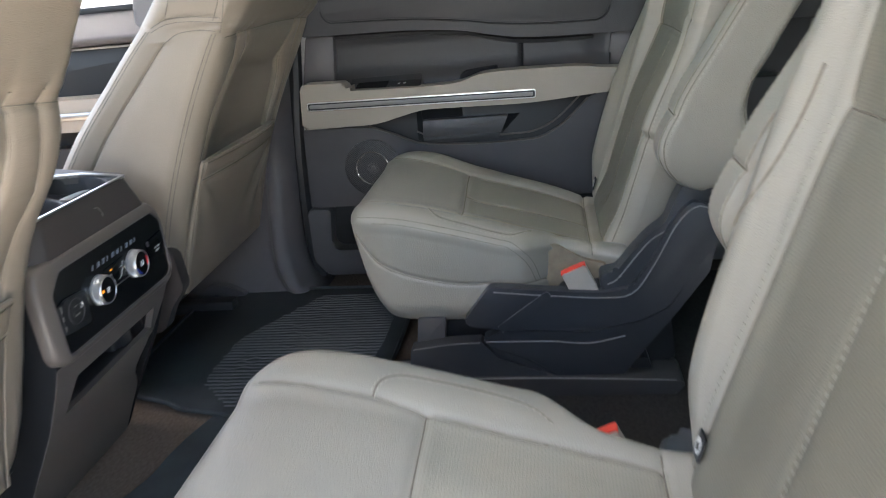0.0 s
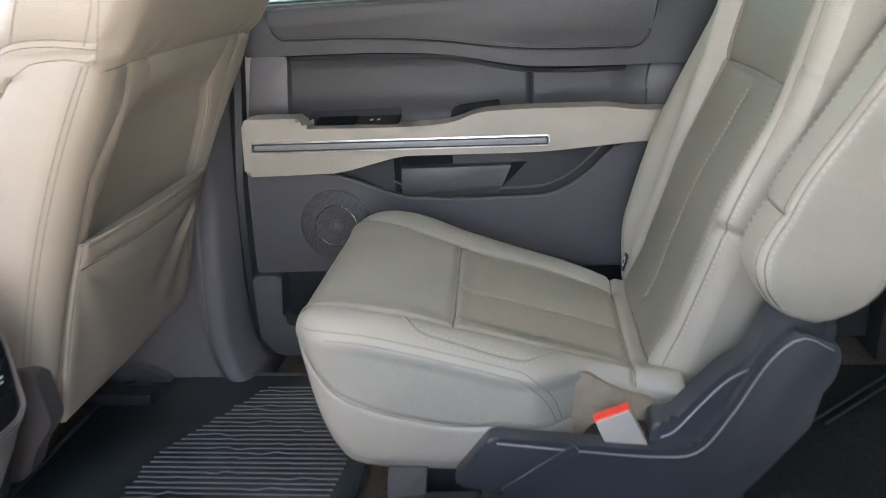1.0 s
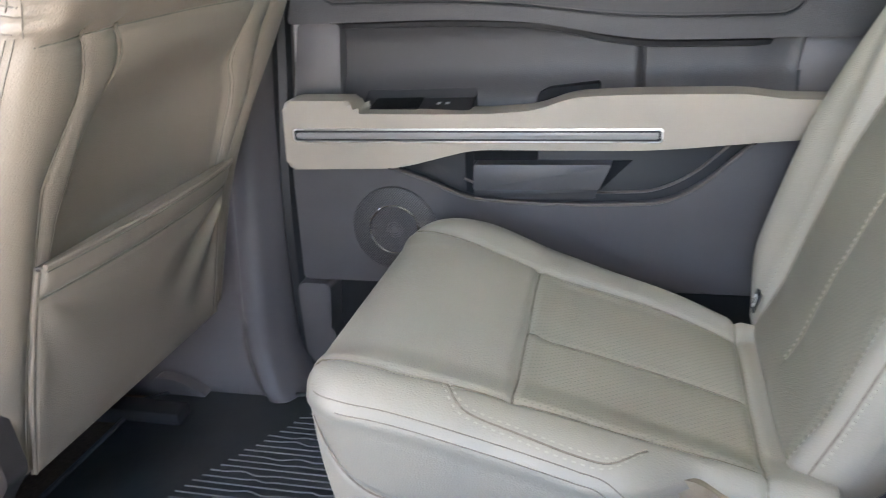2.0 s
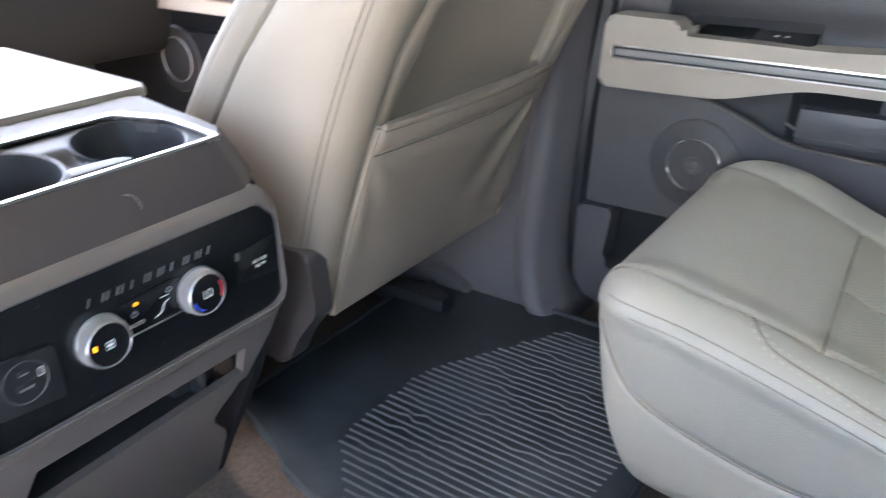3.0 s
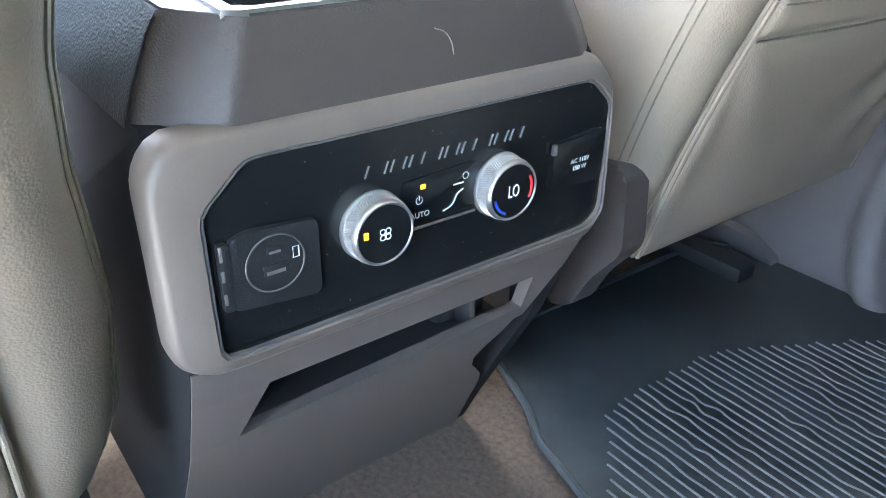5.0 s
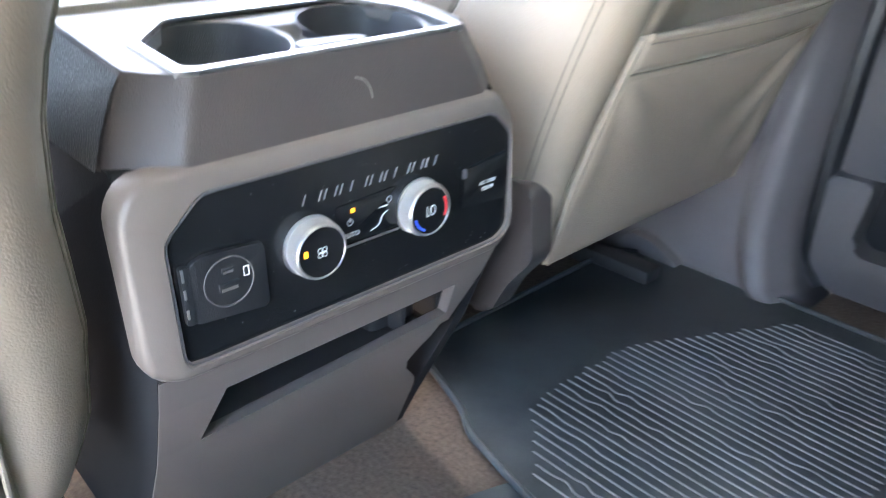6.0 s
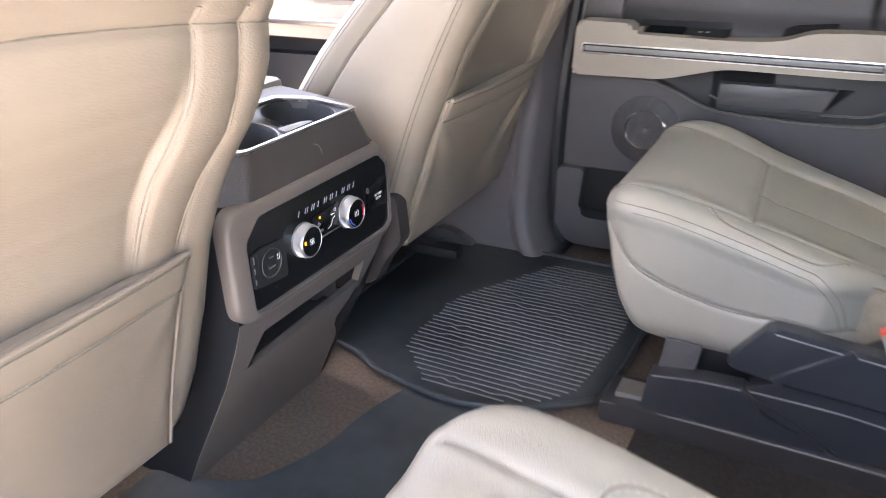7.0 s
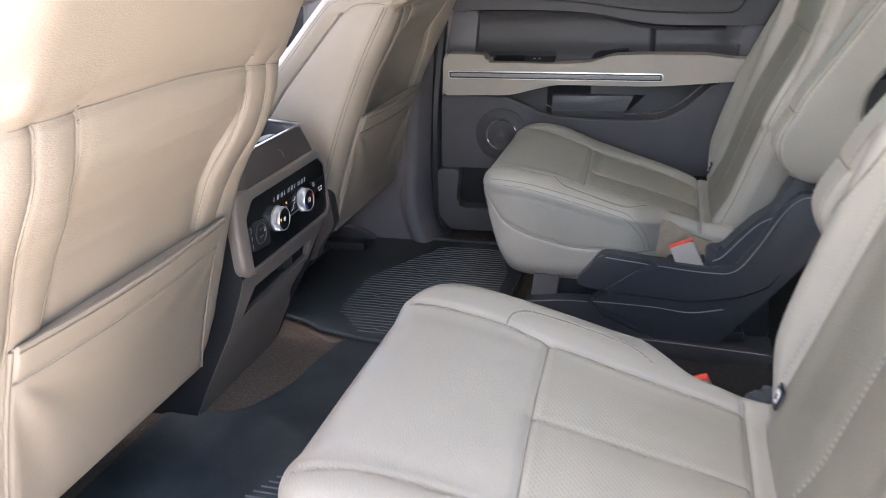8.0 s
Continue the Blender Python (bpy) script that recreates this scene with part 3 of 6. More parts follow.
tagged(part("stitching", bm, BLACK, door, "", False), kind="stuff")
part("pad_seam", tube(curve_through([(p[0] * 0.992, 1.7886, p[1] + 0.002) for p in pad_line[1:-1]], 120), 0.0019, 6), BLACK, door)
part("lower_panel", prism(fillet([(-0.372, 0.400), (-0.21, 0.397), (-0.15, 0.373), (-0.095, 0.347), (0.06, 0.339), (0.19, 0.345), (0.24, 0.372), (0.305, 0.432), (0.345, 0.450), (0.78, 0.45), (0.78, 0.205), (-0.381, 0.205)],
     [0.006, 0.05, 0.03, 0.03, 0.08, 0.05, 0.05, 0.03, 0.03, 0, 0, 0.006]), 1.812, 1.90, "y", 0.006, 3), PLASTIC_MID, door)
# two lighter tubes draw the highlights on the bowl's edges
part("bowl_edge_glint", tube(curve_through([(-0.21, 1.8125, 0.3985), (-0.15, 1.8125, 0.3755), (-0.095, 1.8125, 0.352), (-0.02, 1.8125, 0.344), (0.06, 1.8125, 0.3415), (0.14, 1.8125, 0.343), (0.19, 1.8125, 0.348), (0.24, 1.8125, 0.374), (0.30, 1.8125, 0.430)], 60), 0.0026), PLASTIC_TAUPE, door)
part("bowl_glint", tube(curve_through([(-0.10, 1.8285, 0.376), (-0.07, 1.8285, 0.364), (0.0, 1.8285, 0.357), (0.06, 1.8285, 0.355), (0.13, 1.8285, 0.356), (0.18, 1.8285, 0.361), (0.23, 1.8285, 0.386), (0.285, 1.8285, 0.436)], 50), 0.0022), PLASTIC_TAUPE, door)
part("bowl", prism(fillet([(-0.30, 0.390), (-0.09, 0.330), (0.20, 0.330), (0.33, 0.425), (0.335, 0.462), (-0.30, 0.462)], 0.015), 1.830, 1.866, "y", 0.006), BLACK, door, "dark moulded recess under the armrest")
part("pull_cup", prism(fillet([(-0.083, 0.364), (-0.080, 0.4035), (0.118, 0.4035), (0.100, 0.366)], 0.004), 1.806, 1.845, "y", 0.003), PULL, door, "satin grey pull handle")
part("pull_lip", prism(fillet([(-0.083, 0.349), (-0.083, 0.3635), (0.099, 0.3655), (0.094, 0.351)], 0.003), 1.812, 1.845, "y", 0.003), PLASTIC_DARK, door)
# shallow matt black slabs give the dark of the deep hollow round the pull
part("pull_gap_shade", prism([(-0.084, 0.4045), (-0.084, 0.448), (0.012, 0.448), (0.012, 0.4045)], 1.8275, 1.845, "y"), MATT_BLACK, door)
part("pull_gap_shade", prism([(-0.098, 0.356), (-0.096, 0.446), (-0.0845, 0.446), (-0.0845, 0.351)], 1.8278, 1.845, "y"), MATT_BLACK, door)
part("pull_gap_shade", prism([(0.100, 0.358), (0.119, 0.4035), (0.146, 0.4035)], 1.8278, 1.845, "y"), MATT_BLACK, door)
arm_line = fillet([(-0.349, 0.512), (-0.246, 0.510), (-0.238, 0.4915), (-0.06, 0.4875), (0.02, 0.4915), (0.065, 0.508), (0.137, 0.5105), (0.285, 0.5085), (0.330, 0.5005), (0.55, 0.4945), (0.55, 0.455),
                  (0.343, 0.449), (0.173, 0.4355), (-0.07, 0.438), (-0.12, 0.426), (-0.18, 0.411), (-0.356, 0.409)], [0.012, 0.006, 0.006, 0.05, 0.03, 0.02, 0.03, 0.05, 0.05, 0, 0, 0.05, 0.05, 0.03, 0.05, 0.04, 0.012])
# black block paints the shade of the gap behind the armrest
part("armrest_gap_shade", box(-0.352, 0.55, 1.802, 1.858, 0.45, 0.482, 0.002), BLACK, door)
part("armrest", prism(arm_line, 1.762, 1.812, "y", 0.018, 7, False), LEATHER_ARM, door, "tan padded vinyl armrest")
strip = fillet([(-0.337, 0.4520), (-0.337, 0.4712), (0.185, 0.4660), (0.185, 0.4468)], 0.005)
trim = part("trim_frame", prism(strip, 1.7595, 1.768, "y", 0.002, 3), BRIGHT, door, "bright chrome frame")
part("trim_gap", prism(fillet([(-0.3348, 0.4543), (-0.3348, 0.4689), (0.1828, 0.4637), (0.1828, 0.4491)], 0.004), 1.7591, 1.764, "y"), BLACK, trim)
part("trim_strip", prism(fillet([(-0.3312, 0.4572), (-0.3312, 0.4660), (0.1792, 0.4608), (0.1792, 0.4520)], 0.003), 1.7582, 1.764, "y", 0.0008), STRIP, trim, "brushed grey metal")
switch = part("switch_plate", prism([(1.800, 0.470), (1.785, 0.4875), (1.836, 0.4965), (1.842, 0.5085), (1.862, 0.5085), (1.862, 0.470)], -0.245, -0.076, "x", 0.004, 3, False), BLACK, door, "black window switch plate")
part("window_switch", prism([(1.792, 0.486), (1.792, 0.4915), (1.834, 0.4985), (1.834, 0.493)], -0.228, -0.155, "x", 0.0015, 2, False), GLOSS, switch)
for q in (-0.131, -0.118):
    part("lock_mark", prism([(1.812, 0.491), (1.812, 0.4926), (1.820, 0.4939), (1.820, 0.492)], q, q + 0.006, "x"), WHITE, switch)
part("handle_scoop", prism(fillet([(0.008, 0.474), (0.015, 0.502), (0.030, 0.5085), (0.10, 0.5145), (0.10, 0.474)], 0.005), 1.826, 1.86, "y", 0.003), MATT_BLACK, door, "black scoop of the door handle")

speaker = part("speaker", lathe([(0.0005, 0.003), (0.036, 0.0005), (0.066, 0.001), (0.0690, 0.003), (0.0695, 0.010)], (-0.212, 1.806, 0.298), "y", 72), GRILLE, door, "round dark perforated speaker grille")
part("chrome_ring", tube([(-0.212 + 0.0395 * math.cos(a), 1.8055, 0.298 + 0.0395 * math.sin(a)) for a in np.linspace(0, 2 * math.pi, 72, endpoint=False)], 0.0019, 8, True), DARK_CHROME, speaker, "thin chrome ring")
for r in (0.0085, 0.0125):
    part("hub_ring", tube([(-0.212 + r * math.cos(a), 1.8065, 0.298 + r * math.sin(a)) for a in np.linspace(0, 2 * math.pi, 36, endpoint=False)], 0.0007, 6, True), PLASTIC_GREY, speaker)
part("grille_cap", lathe([(0.0004, -0.002), (0.0055, -0.0012), (0.006, 0.002)], (-0.212, 1.807, 0.298), "y", 32), PLASTIC_GREY, speaker)

pocket = part("door_pocket", prism(fillet([(-0.389, 0.203), (-0.335, 0.203), (-0.330, 0.195), (-0.340, 0.11), (-0.325, 0.095), (0.70, 0.095), (0.70, 0.03), (-0.36, 0.03), (-0.39, 0.07)], 0.012), 1.798, 1.90, "y", 0.006, 3), PLASTIC_MID, door, "moulded lower door pocket")
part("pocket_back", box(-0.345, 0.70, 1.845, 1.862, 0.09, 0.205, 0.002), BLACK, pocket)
window_1 = thing("window_1", "closed side window in the rear door", "window", (0.2, 1.89, 0.70), kind="structure")
part("window_sill", box(-0.33, 0.78, 1.862, 1.90, 0.690, 0.701, 0.003), BLACK, window_1)
for name, y0 in (("window_3", 0.185), ("window_4", 1.895)):
    quarter = thing(name, "tinted rear quarter window", "window", (1.5, y0, 0.70), kind="structure")
    part("pane", box(0.93, 2.13, y0, y0 + 0.004, 0.70, 1.22, 0), PRIVACY, quarter, "green-tinted glass pane")
tailgate = thing("window_5", "tinted tailgate window", "window", (2.2, 1.03, 0.72), kind="structure")
part("pane", box(2.205, 2.209, 0.24, 1.84, 0.72, 1.22, 0), PRIVACY, tailgate, "green-tinted glass pane")
pane = part("pane", box(-0.33, 0.74, 1.905, 1.909, 0.70, 1.21, 0), PRIVACY, window_1, "green-tinted glass pane")

# ---- front passenger door, seen past the seat ----
fdoor = thing("car_door", "charcoal front door trim with a tan armrest, closed", "car door", (-1.0, 1.85, 0.02))
part("door_shell", prism([(-1.75, 0.03), (-1.75, 0.70), (-0.56, 0.70), (-0.58, 0.03)], 1.862, 1.93, "y", 0.0), PLASTIC_DARK, fdoor)
part("door_top", prism(fillet([(1.866, 0.634), (1.800, 0.636), (1.788, 0.652), (1.872, 0.714), (1.90, 0.712), (1.90, 0.634)], [0.004, 0.008, 0.012, 0.008, 0, 0]), -1.65, -0.555, "x", 0.002), PLASTIC_GREY, fdoor, "soft grey sloping door top")
part("insert", prism(fillet([(-1.62, 0.505), (-1.62, 0.628), (-0.57, 0.625), (-0.57, 0.505)], 0.006), 1.846, 1.868, "y", 0.003), BLACK, fdoor, "black recessed insert")
part("bright_line", box(-1.60, -0.57, 1.835, 1.866, 0.626, 0.632, 0.002), SATIN, fdoor)
part("armrest", prism(fillet([(-1.45, 0.445), (-1.45, 0.520), (-0.57, 0.518), (-0.57, 0.440)], 0.012), 1.764, 1.866, "y", 0.014, 5), LEATHER_ARM, fdoor, "tan padded vinyl armrest")
ftrim = part("trim_frame", prism(fillet([(-1.40, 0.473), (-1.40, 0.490), (-0.58, 0.487), (-0.58, 0.470)], 0.004), 1.7605, 1.768, "y", 0.0015), CHROME, fdoor, "bright chrome frame")
part("trim_strip", box(-1.39, -0.59, 1.7592, 1.763, 0.476, 0.485, 0.001), SATIN, ftrim)
part("lower_panel", prism(fillet([(-1.75, 0.05), (-1.75, 0.36), (-1.30, 0.39), (-0.57, 0.40), (-0.58, 0.05)], 0.02), 1.812, 1.90, "y", 0.006), BLACK, fdoor)
fspeaker = part("speaker", lathe([(0.0005, 0.0), (0.072, 0.0), (0.076, 0.006)], (-1.40, 1.808, 0.325), "y", 48), PLASTIC_DARK, fdoor, "round dark speaker grille")
part("chrome_ring", tube([(-1.40 + 0.05 * math.cos(a), 1.806, 0.325 + 0.05 * math.sin(a)) for a in np.linspace(0, 2 * math.pi, 48, endpoint=False)], 0.0016, 8, True), CHROME, fspeaker, "thin chrome ring")
window_2 = thing("window_2", "closed side window in the front door", "window", (-1.0, 1.89, 0.70), kind="structure")
part("window_sill", box(-1.60, -0.56, 1.862, 1.90, 0.706, 0.722, 0.004), BLACK, window_2)
pane = part("pane", box(-1.40, -0.56, 1.905, 1.909, 0.706, 1.21, 0), GLASS, window_2, "clear glass pane")
pane.visible_shadow = False

# ---- rear door on the driver side, swung wide open ----
# out of view; added to keep front-left sky light off the near backrest
odoor = thing("car_door", "charcoal rear door on the driver side, swung open, unseen, blocks sky light", "car door", (-0.52, -0.4, -0.2))
part("door_shell", prism(fillet([(0.07, -0.15), (0.07, 0.70), (-0.92, 0.70), (-0.98, 0.40), (-0.86, -0.15)], 0.05), -0.58, -0.47, "x", 0.02, 3, False), PLASTIC_DARK, odoor)
part("armrest", prism(fillet([(0.0, 0.41), (0.0, 0.51), (-0.80, 0.50), (-0.80, 0.44)], 0.03), -0.47, -0.41, "x", 0.02, 3, False), LEATHER_ARM, odoor, "tan padded vinyl armrest")
part("window_frame", tube([(-0.53, 0.06, 0.69), (-0.53, 0.05, 1.18), (-0.53, -0.78, 1.18), (-0.53, -0.94, 0.69)], 0.022, 8), BLACK, odoor)
part("pane", prism([(0.05, 0.69), (0.04, 1.17), (-0.77, 1.17), (-0.92, 0.69)], -0.532, -0.528, "x"), PRIVACY, odoor, "green-tinted glass pane")

# ---- a vehicle parked beyond the far window ----
parked = thing("parked_car", "white parked car outside on the concrete lot", "car", (-4.9, 6.9, -0.75))
body_line = fillet([(-7.05, -0.45), (-7.10, 0.05), (-6.6, 0.28), (-5.9, 0.36), (-5.2, 0.93), (-3.3, 0.98), (-2.80, 0.72), (-2.74, 0.30), (-2.72, -0.35), (-2.9, -0.48)], [0.1, 0.2, 0.3, 0.3, 0.3, 0.3, 0.2, 0.1, 0.1, 0.1])
car_body = part("body", prism(body_line, 6.0, 7.8, "y", 0.06, 3), PAINT, parked)
part("side_window", prism(fillet([(-5.75, 0.40), (-5.15, 0.86), (-4.45, 0.89), (-4.45, 0.40)], 0.05), 5.994, 6.02, "y", 0.002), GLOSS, car_body)
part("side_window", prism(fillet([(-4.38, 0.40), (-4.38, 0.89), (-3.92, 0.88), (-3.92, 0.40)], 0.05), 5.994, 6.02, "y", 0.002), GLOSS, car_body)
part("door_handle", box(-3.83, -3.57, 5.96, 6.02, 0.665, 0.735, 0.015), BLACK, car_body)
part("tail_lamp", prism(fillet([(-2.98, 0.60), (-2.98, 0.705), (-2.80, 0.69), (-2.78, 0.60)], 0.02), 5.985, 6.06, "y", 0.006), RED, car_body, "red tail lamp")
for wx in (-6.25, -3.55):
    for wy in (6.02, 7.56):
        wheel = part("wheel", lathe([(0.17, 0.0), (0.30, 0.0), (0.33, 0.03), (0.33, 0.19), (0.30, 0.22), (0.17, 0.22)], (wx, wy, -0.42), "y", 32), RUBBER, parked, "black tyre")
        part("rim", lathe([(0.0005, 0.03), (0.05, 0.02), (0.15, 0.04), (0.175, 0.01), (0.175, 0.2)], (wx, wy, -0.42), "y", 24), KNOB, wheel)

# ---- floor mats ----


def sheet(outline, z0, z1, mat, name, label, lip=0.006, bevel=0.002):
    mat_ob = thing(name, label, "floor mat", (*outline[0], 0.0))
    part("mat_sheet", prism(outline, z1, z0, "z", bevel), mat, mat_ob)
    if lip:
        part("raised_lip", tube([(x, y, z1 + 0.001) for x, y in outline], lip, 8, True), mat, mat_ob)
    return mat_ob


mid_line = [tuple(p) for p in curve_through([(-0.64, 0.86), (-0.56, 0.878), (-0.50, 0.905), (-0.455, 1.0), (-0.445, 1.08), (-0.43, 1.15), (-0.40, 1.235)], 40)]
mid_mat = sheet(mid_line + [(-0.20, 1.235), (-0.15, 1.15), (-0.12, 0.95), (-0.12, 0.35), (-0.64, 0.35)], 0.001, 0.007, RUBBER, "floor_mat", "smooth black rubber mat over the driver-side footwell", 0.0)
pax_line = [tuple(p) for p in curve_through([(-0.635, 1.262), (-0.58, 1.245), (-0.53, 1.228), (-0.49, 1.205), (-0.455, 1.197), (-0.40, 1.185), (-0.33, 1.178), (-0.26, 1.195), (-0.20, 1.225), (-0.155, 1.255), (-0.125, 1.28)], 70)]
pax_mat = sheet(pax_line + [(-0.115, 1.40), (-0.115, 1.70), (-0.16, 1.745), (-0.38, 1.75), (-0.60, 1.745), (-0.66, 1.70), (-0.66, 1.30)], 0.0075, 0.014, RUBBER, "floor_mat", "black ribbed rubber mat in the passenger-side footwell", 0.0045)

flap = prism(fillet([(-0.668, 0.014), (-0.650, 0.046), (-0.606, 0.044), (-0.560, 0.020), (-0.556, 0.014)], [0.004, 0.012, 0.02, 0.006, 0.002]), 1.722, 1.745, "y", 0.006, 3, False)
part("corner_flap", flap, PLASTIC_GREY, pax_mat, "turned-up grey corner of the mat")


def rib_span(y):
    """Where a rib of the passenger mat begins and ends."""
    a = np.interp(y, [1.21, 1.25, 1.29, 1.37, 1.46, 1.51, 1.58, 1.71], [-0.40, -0.435, -0.478, -0.482, -0.478, -0.463, -0.423, -0.35])
    b = np.interp(y, [1.21, 1.24, 1.29, 1.46, 1.56, 1.71], [-0.26, -0.20, -0.165, -0.15, -0.15, -0.19])
    return float(a), float(b)


rng = random.Random(4)
for r in range(39):
    y = 1.211 + r * 0.0129
    a, b = rib_span(y)
    pts = [[x, y, 0.0143] for x in np.linspace(a + rng.uniform(-0.004, 0.004), b, 60)]
    for w in range(rng.choice((0, 1, 1, 2))):
        c, h, wl = rng.uniform(a + 0.03, b - 0.03), rng.uniform(-0.005, 0.005), rng.uniform(0.012, 0.03)
        for p in pts:
            p[1] += h * math.sin((p[0] - c) / wl * 2.2) * math.exp(-((p[0] - c) / wl) ** 2)
    part("rib", tube(pts, 0.0015, 5), RIB, pax_mat)
for r in range(30):
    y = 0.42 + r * 0.0129
    part("rib", tube([(x, y, 0.0075) for x in np.linspace(-0.42 + 0.1 * abs(r - 15) / 15, -0.15, 24)], 0.0015, 5), RIB, mid_mat)

# ---- second-row seats ----


def profile(points):
    c = curve_through(points, 400)
    return lambda s: np.interp(s, c[:, 0], c[:, 1])


def second_row_seat(sg, label):
    """A captain's chair; sg is +1 on the passenger side and -1 on the driver's. Widths run outward from the chair's own middle line."""
    cy = MID + sg * 0.48
    X0 = 0.0 if sg > 0 else 0.032       # the driver-side chair is slid back a little
    Y = lambda u: cy + sg * u
    seat = thing("captain_chair", label, "car seat", (0.15, cy, 0.0), "second-row captain chairs")

    # cushion
    top = profile([(-0.153, 0.316), (-0.149, 0.331), (-0.136, 0.342), (-0.105, 0.347), (-0.05, 0.342), (0.05, 0.317), (0.15, 0.288), (0.25, 0.260), (0.34, 0.238)])
    low = profile([(-0.153, 0.306), (-0.149, 0.282), (-0.139, 0.250), (-0.122, 0.198), (-0.103, 0.160), (-0.075, 0.136), (0.0, 0.129), (0.1, 0.128), (0.34, 0.125)])
    st = np.concatenate([-0.1532 + 0.06 * np.linspace(0, 1, 26)[:-1] ** 2, np.linspace(-0.0932, 0.335, 102)])
    nose = lambda s: 0.23 - 0.075 * (1 - np.sqrt(1 - np.clip((0.075 - (s + 0.1535)) / 0.075, 0, 1) ** 2))
    body = Body(st, (X0, cy, 0), (1, 0, 0), (0, 0, -1), (0, sg, 0), nose, top, lambda s: -low(s), lambda s: 0.040 - 0.010 * smooth01(s, 0.1, 0.2), 0.0045)
    if sg < 0:
        body.u = np.where(body.u < 0, body.u * (1 + 0.075 * smooth01(-body.d, 0.2, 0.3)), body.u)
    if sg > 0:      # the outboard edge draws in and falls away towards the backrest
        edge_out = profile([(-0.16, 1.0), (-0.06, 1.0), (0.03, 0.955), (0.12, 0.88), (0.20, 0.80), (0.27, 0.70), (0.34, 0.66)])
        body.u = np.where(body.u > 0, body.u * edge_out(body.s), body.u)
    cut = lambda s: 1 - 0.21 * smooth01(s, 0.145, 0.225)
    body.u = np.where(body.u < 0, body.u * cut(body.s), body.u)
    u, x, z = body.u, body.s, -body.d
    up = body.nd < -0.3
    sides = np.abs(body.nu) > 0.3
    if sg > 0:
        L_in = [(-0.166, -0.147), (-0.183, -0.057), (-0.178, 0.0), (-0.175, 0.052), (-0.170, 0.161), (-0.154, 0.275)]
        L_out = [(0.172, -0.136), (0.150, -0.05), (0.130, 0.035), (0.130, 0.167), (0.114, 0.275)]
        cross, rear = [(-0.175, 0.050), (-0.02, 0.043), (0.130, 0.037)], [(-0.19, 0.276), (0.17, 0.276)]
        mid = [(-0.022, 0.045), (-0.018, 0.16), (-0.022, 0.272)]
        arc = [(-0.182, -0.008), (-0.200, 0.004), (-0.208, 0.02), (-0.211, 0.06), (-0.213, 0.11), (-0.211, 0.145), (-0.190, 0.172)]
    else:
        L_in = [(-0.167, -0.130), (-0.160, -0.066), (-0.159, -0.009), (-0.152, 0.047), (-0.149, 0.13), (-0.149, 0.275)]
        L_out = [(0.176, -0.136), (0.163, -0.075), (0.152, -0.01), (0.144, 0.05), (0.140, 0.10), (0.137, 0.18), (0.136, 0.275)]
        cross, rear = [(-0.152, 0.045), (-0.008, 0.049), (0.144, 0.059)], [(-0.17, 0.276), (0.17, 0.276)]
        mid = [(-0.007, 0.05), (-0.012, 0.142), (-0.022, 0.272)]
        arc = [(-0.160, -0.009), (-0.178, -0.004), (-0.190, 0.006), (-0.196, 0.022), (-0.198, 0.06), (-0.197, 0.12), (-0.190, 0.150), (-0.172, 0.170)]
    for line, depth in ((L_in, 0.0035), (L_out, 0.0035), (cross, 0.004), (rear, 0.005), (mid, 0.0022)):
        body.off += np.where(up, groove(seg_dist(u, x, line), depth * 1.2, 0.0040, 0.0015 if line is cross else 0.003), 0)
    body.off += np.where(up, 0.010 * smooth01(np.abs(u), 0.13, 0.18) * (1 - smooth01(x, -0.05, 0.06) * (sg * u > 0) * (sg > 0)) - (0.011 if sg > 0 else 0.004) * smooth01(x, 0.03, 0.07) * (1 - smooth01(np.abs(u), 0.11, 0.15)), 0)
    body.off += np.where(sides, groove(np.abs(z - (top(x) - 0.014)) + 9 * (x > 0.17), 0.0012, 0.0028, 0.0), 0)
    body.off += np.where(sides, groove(np.abs(z - (top(x) - 0.021)) + 9 * (x > 0.17) + 9 * (x < -0.10), 0.0008, 0.0028, 0.0), 0)
    low_seam = [(-0.139, 0.300), (-0.10, 0.255), (-0.05, 0.229), (0.02, 0.211), (0.07, 0.207), (0.11, 0.209), (0.2, 0.200)]
    body.off += np.where(np.abs(body.nu) > 0.8, groove(seg_dist(x, z, low_seam), 0.003), 0)
    body.off += 0.0018 * np.sin(23 * x + 5 * u) * np.sin(17 * u - 9 * z) * (np.abs(body.nu) > 0.8)
    q_in, p_in = [q for p, q in L_in], [p for p, q in L_in]
    q_out, p_out = [q for p, q in L_out], [p for p, q in L_out]
    perf = lambda b: ((b.nd < -0.5) & (b.u > np.interp(b.s, q_in, p_in)) & (b.u < np.interp(b.s, q_out, p_out)) & (b.s > np.interp(b.u, [w[0] for w in cross], [w[1] for w in cross])) & (b.s < 0.276)).astype(int)
    body.mesh("cushion", [LEATHER_TAN, LEATHER_PERF], seat, "", perf)
    body.seams([("front", L_in), ("front", L_out), ("front", cross), ("front", rear), ("front", mid), ("front", arc), ("left", [(-z_, x_) for x_, z_ in low_seam]), ("right", [(-z_, x_) for x_, z_ in low_seam])], seat)
    body.seams([("left", [(-top(x_) + 0.014, x_) for x_ in np.linspace(-0.13, 0.140, 12)] + [(-0.262, 0.160), (-0.240, 0.174), (-0.205, 0.184)]), ("left", [(-top(x_) + 0.021, x_) for x_ in np.linspace(-0.10, 0.134, 12)] + [(-0.256, 0.153), (-0.234, 0.167), (-0.203, 0.177)])], seat, 0.0006)
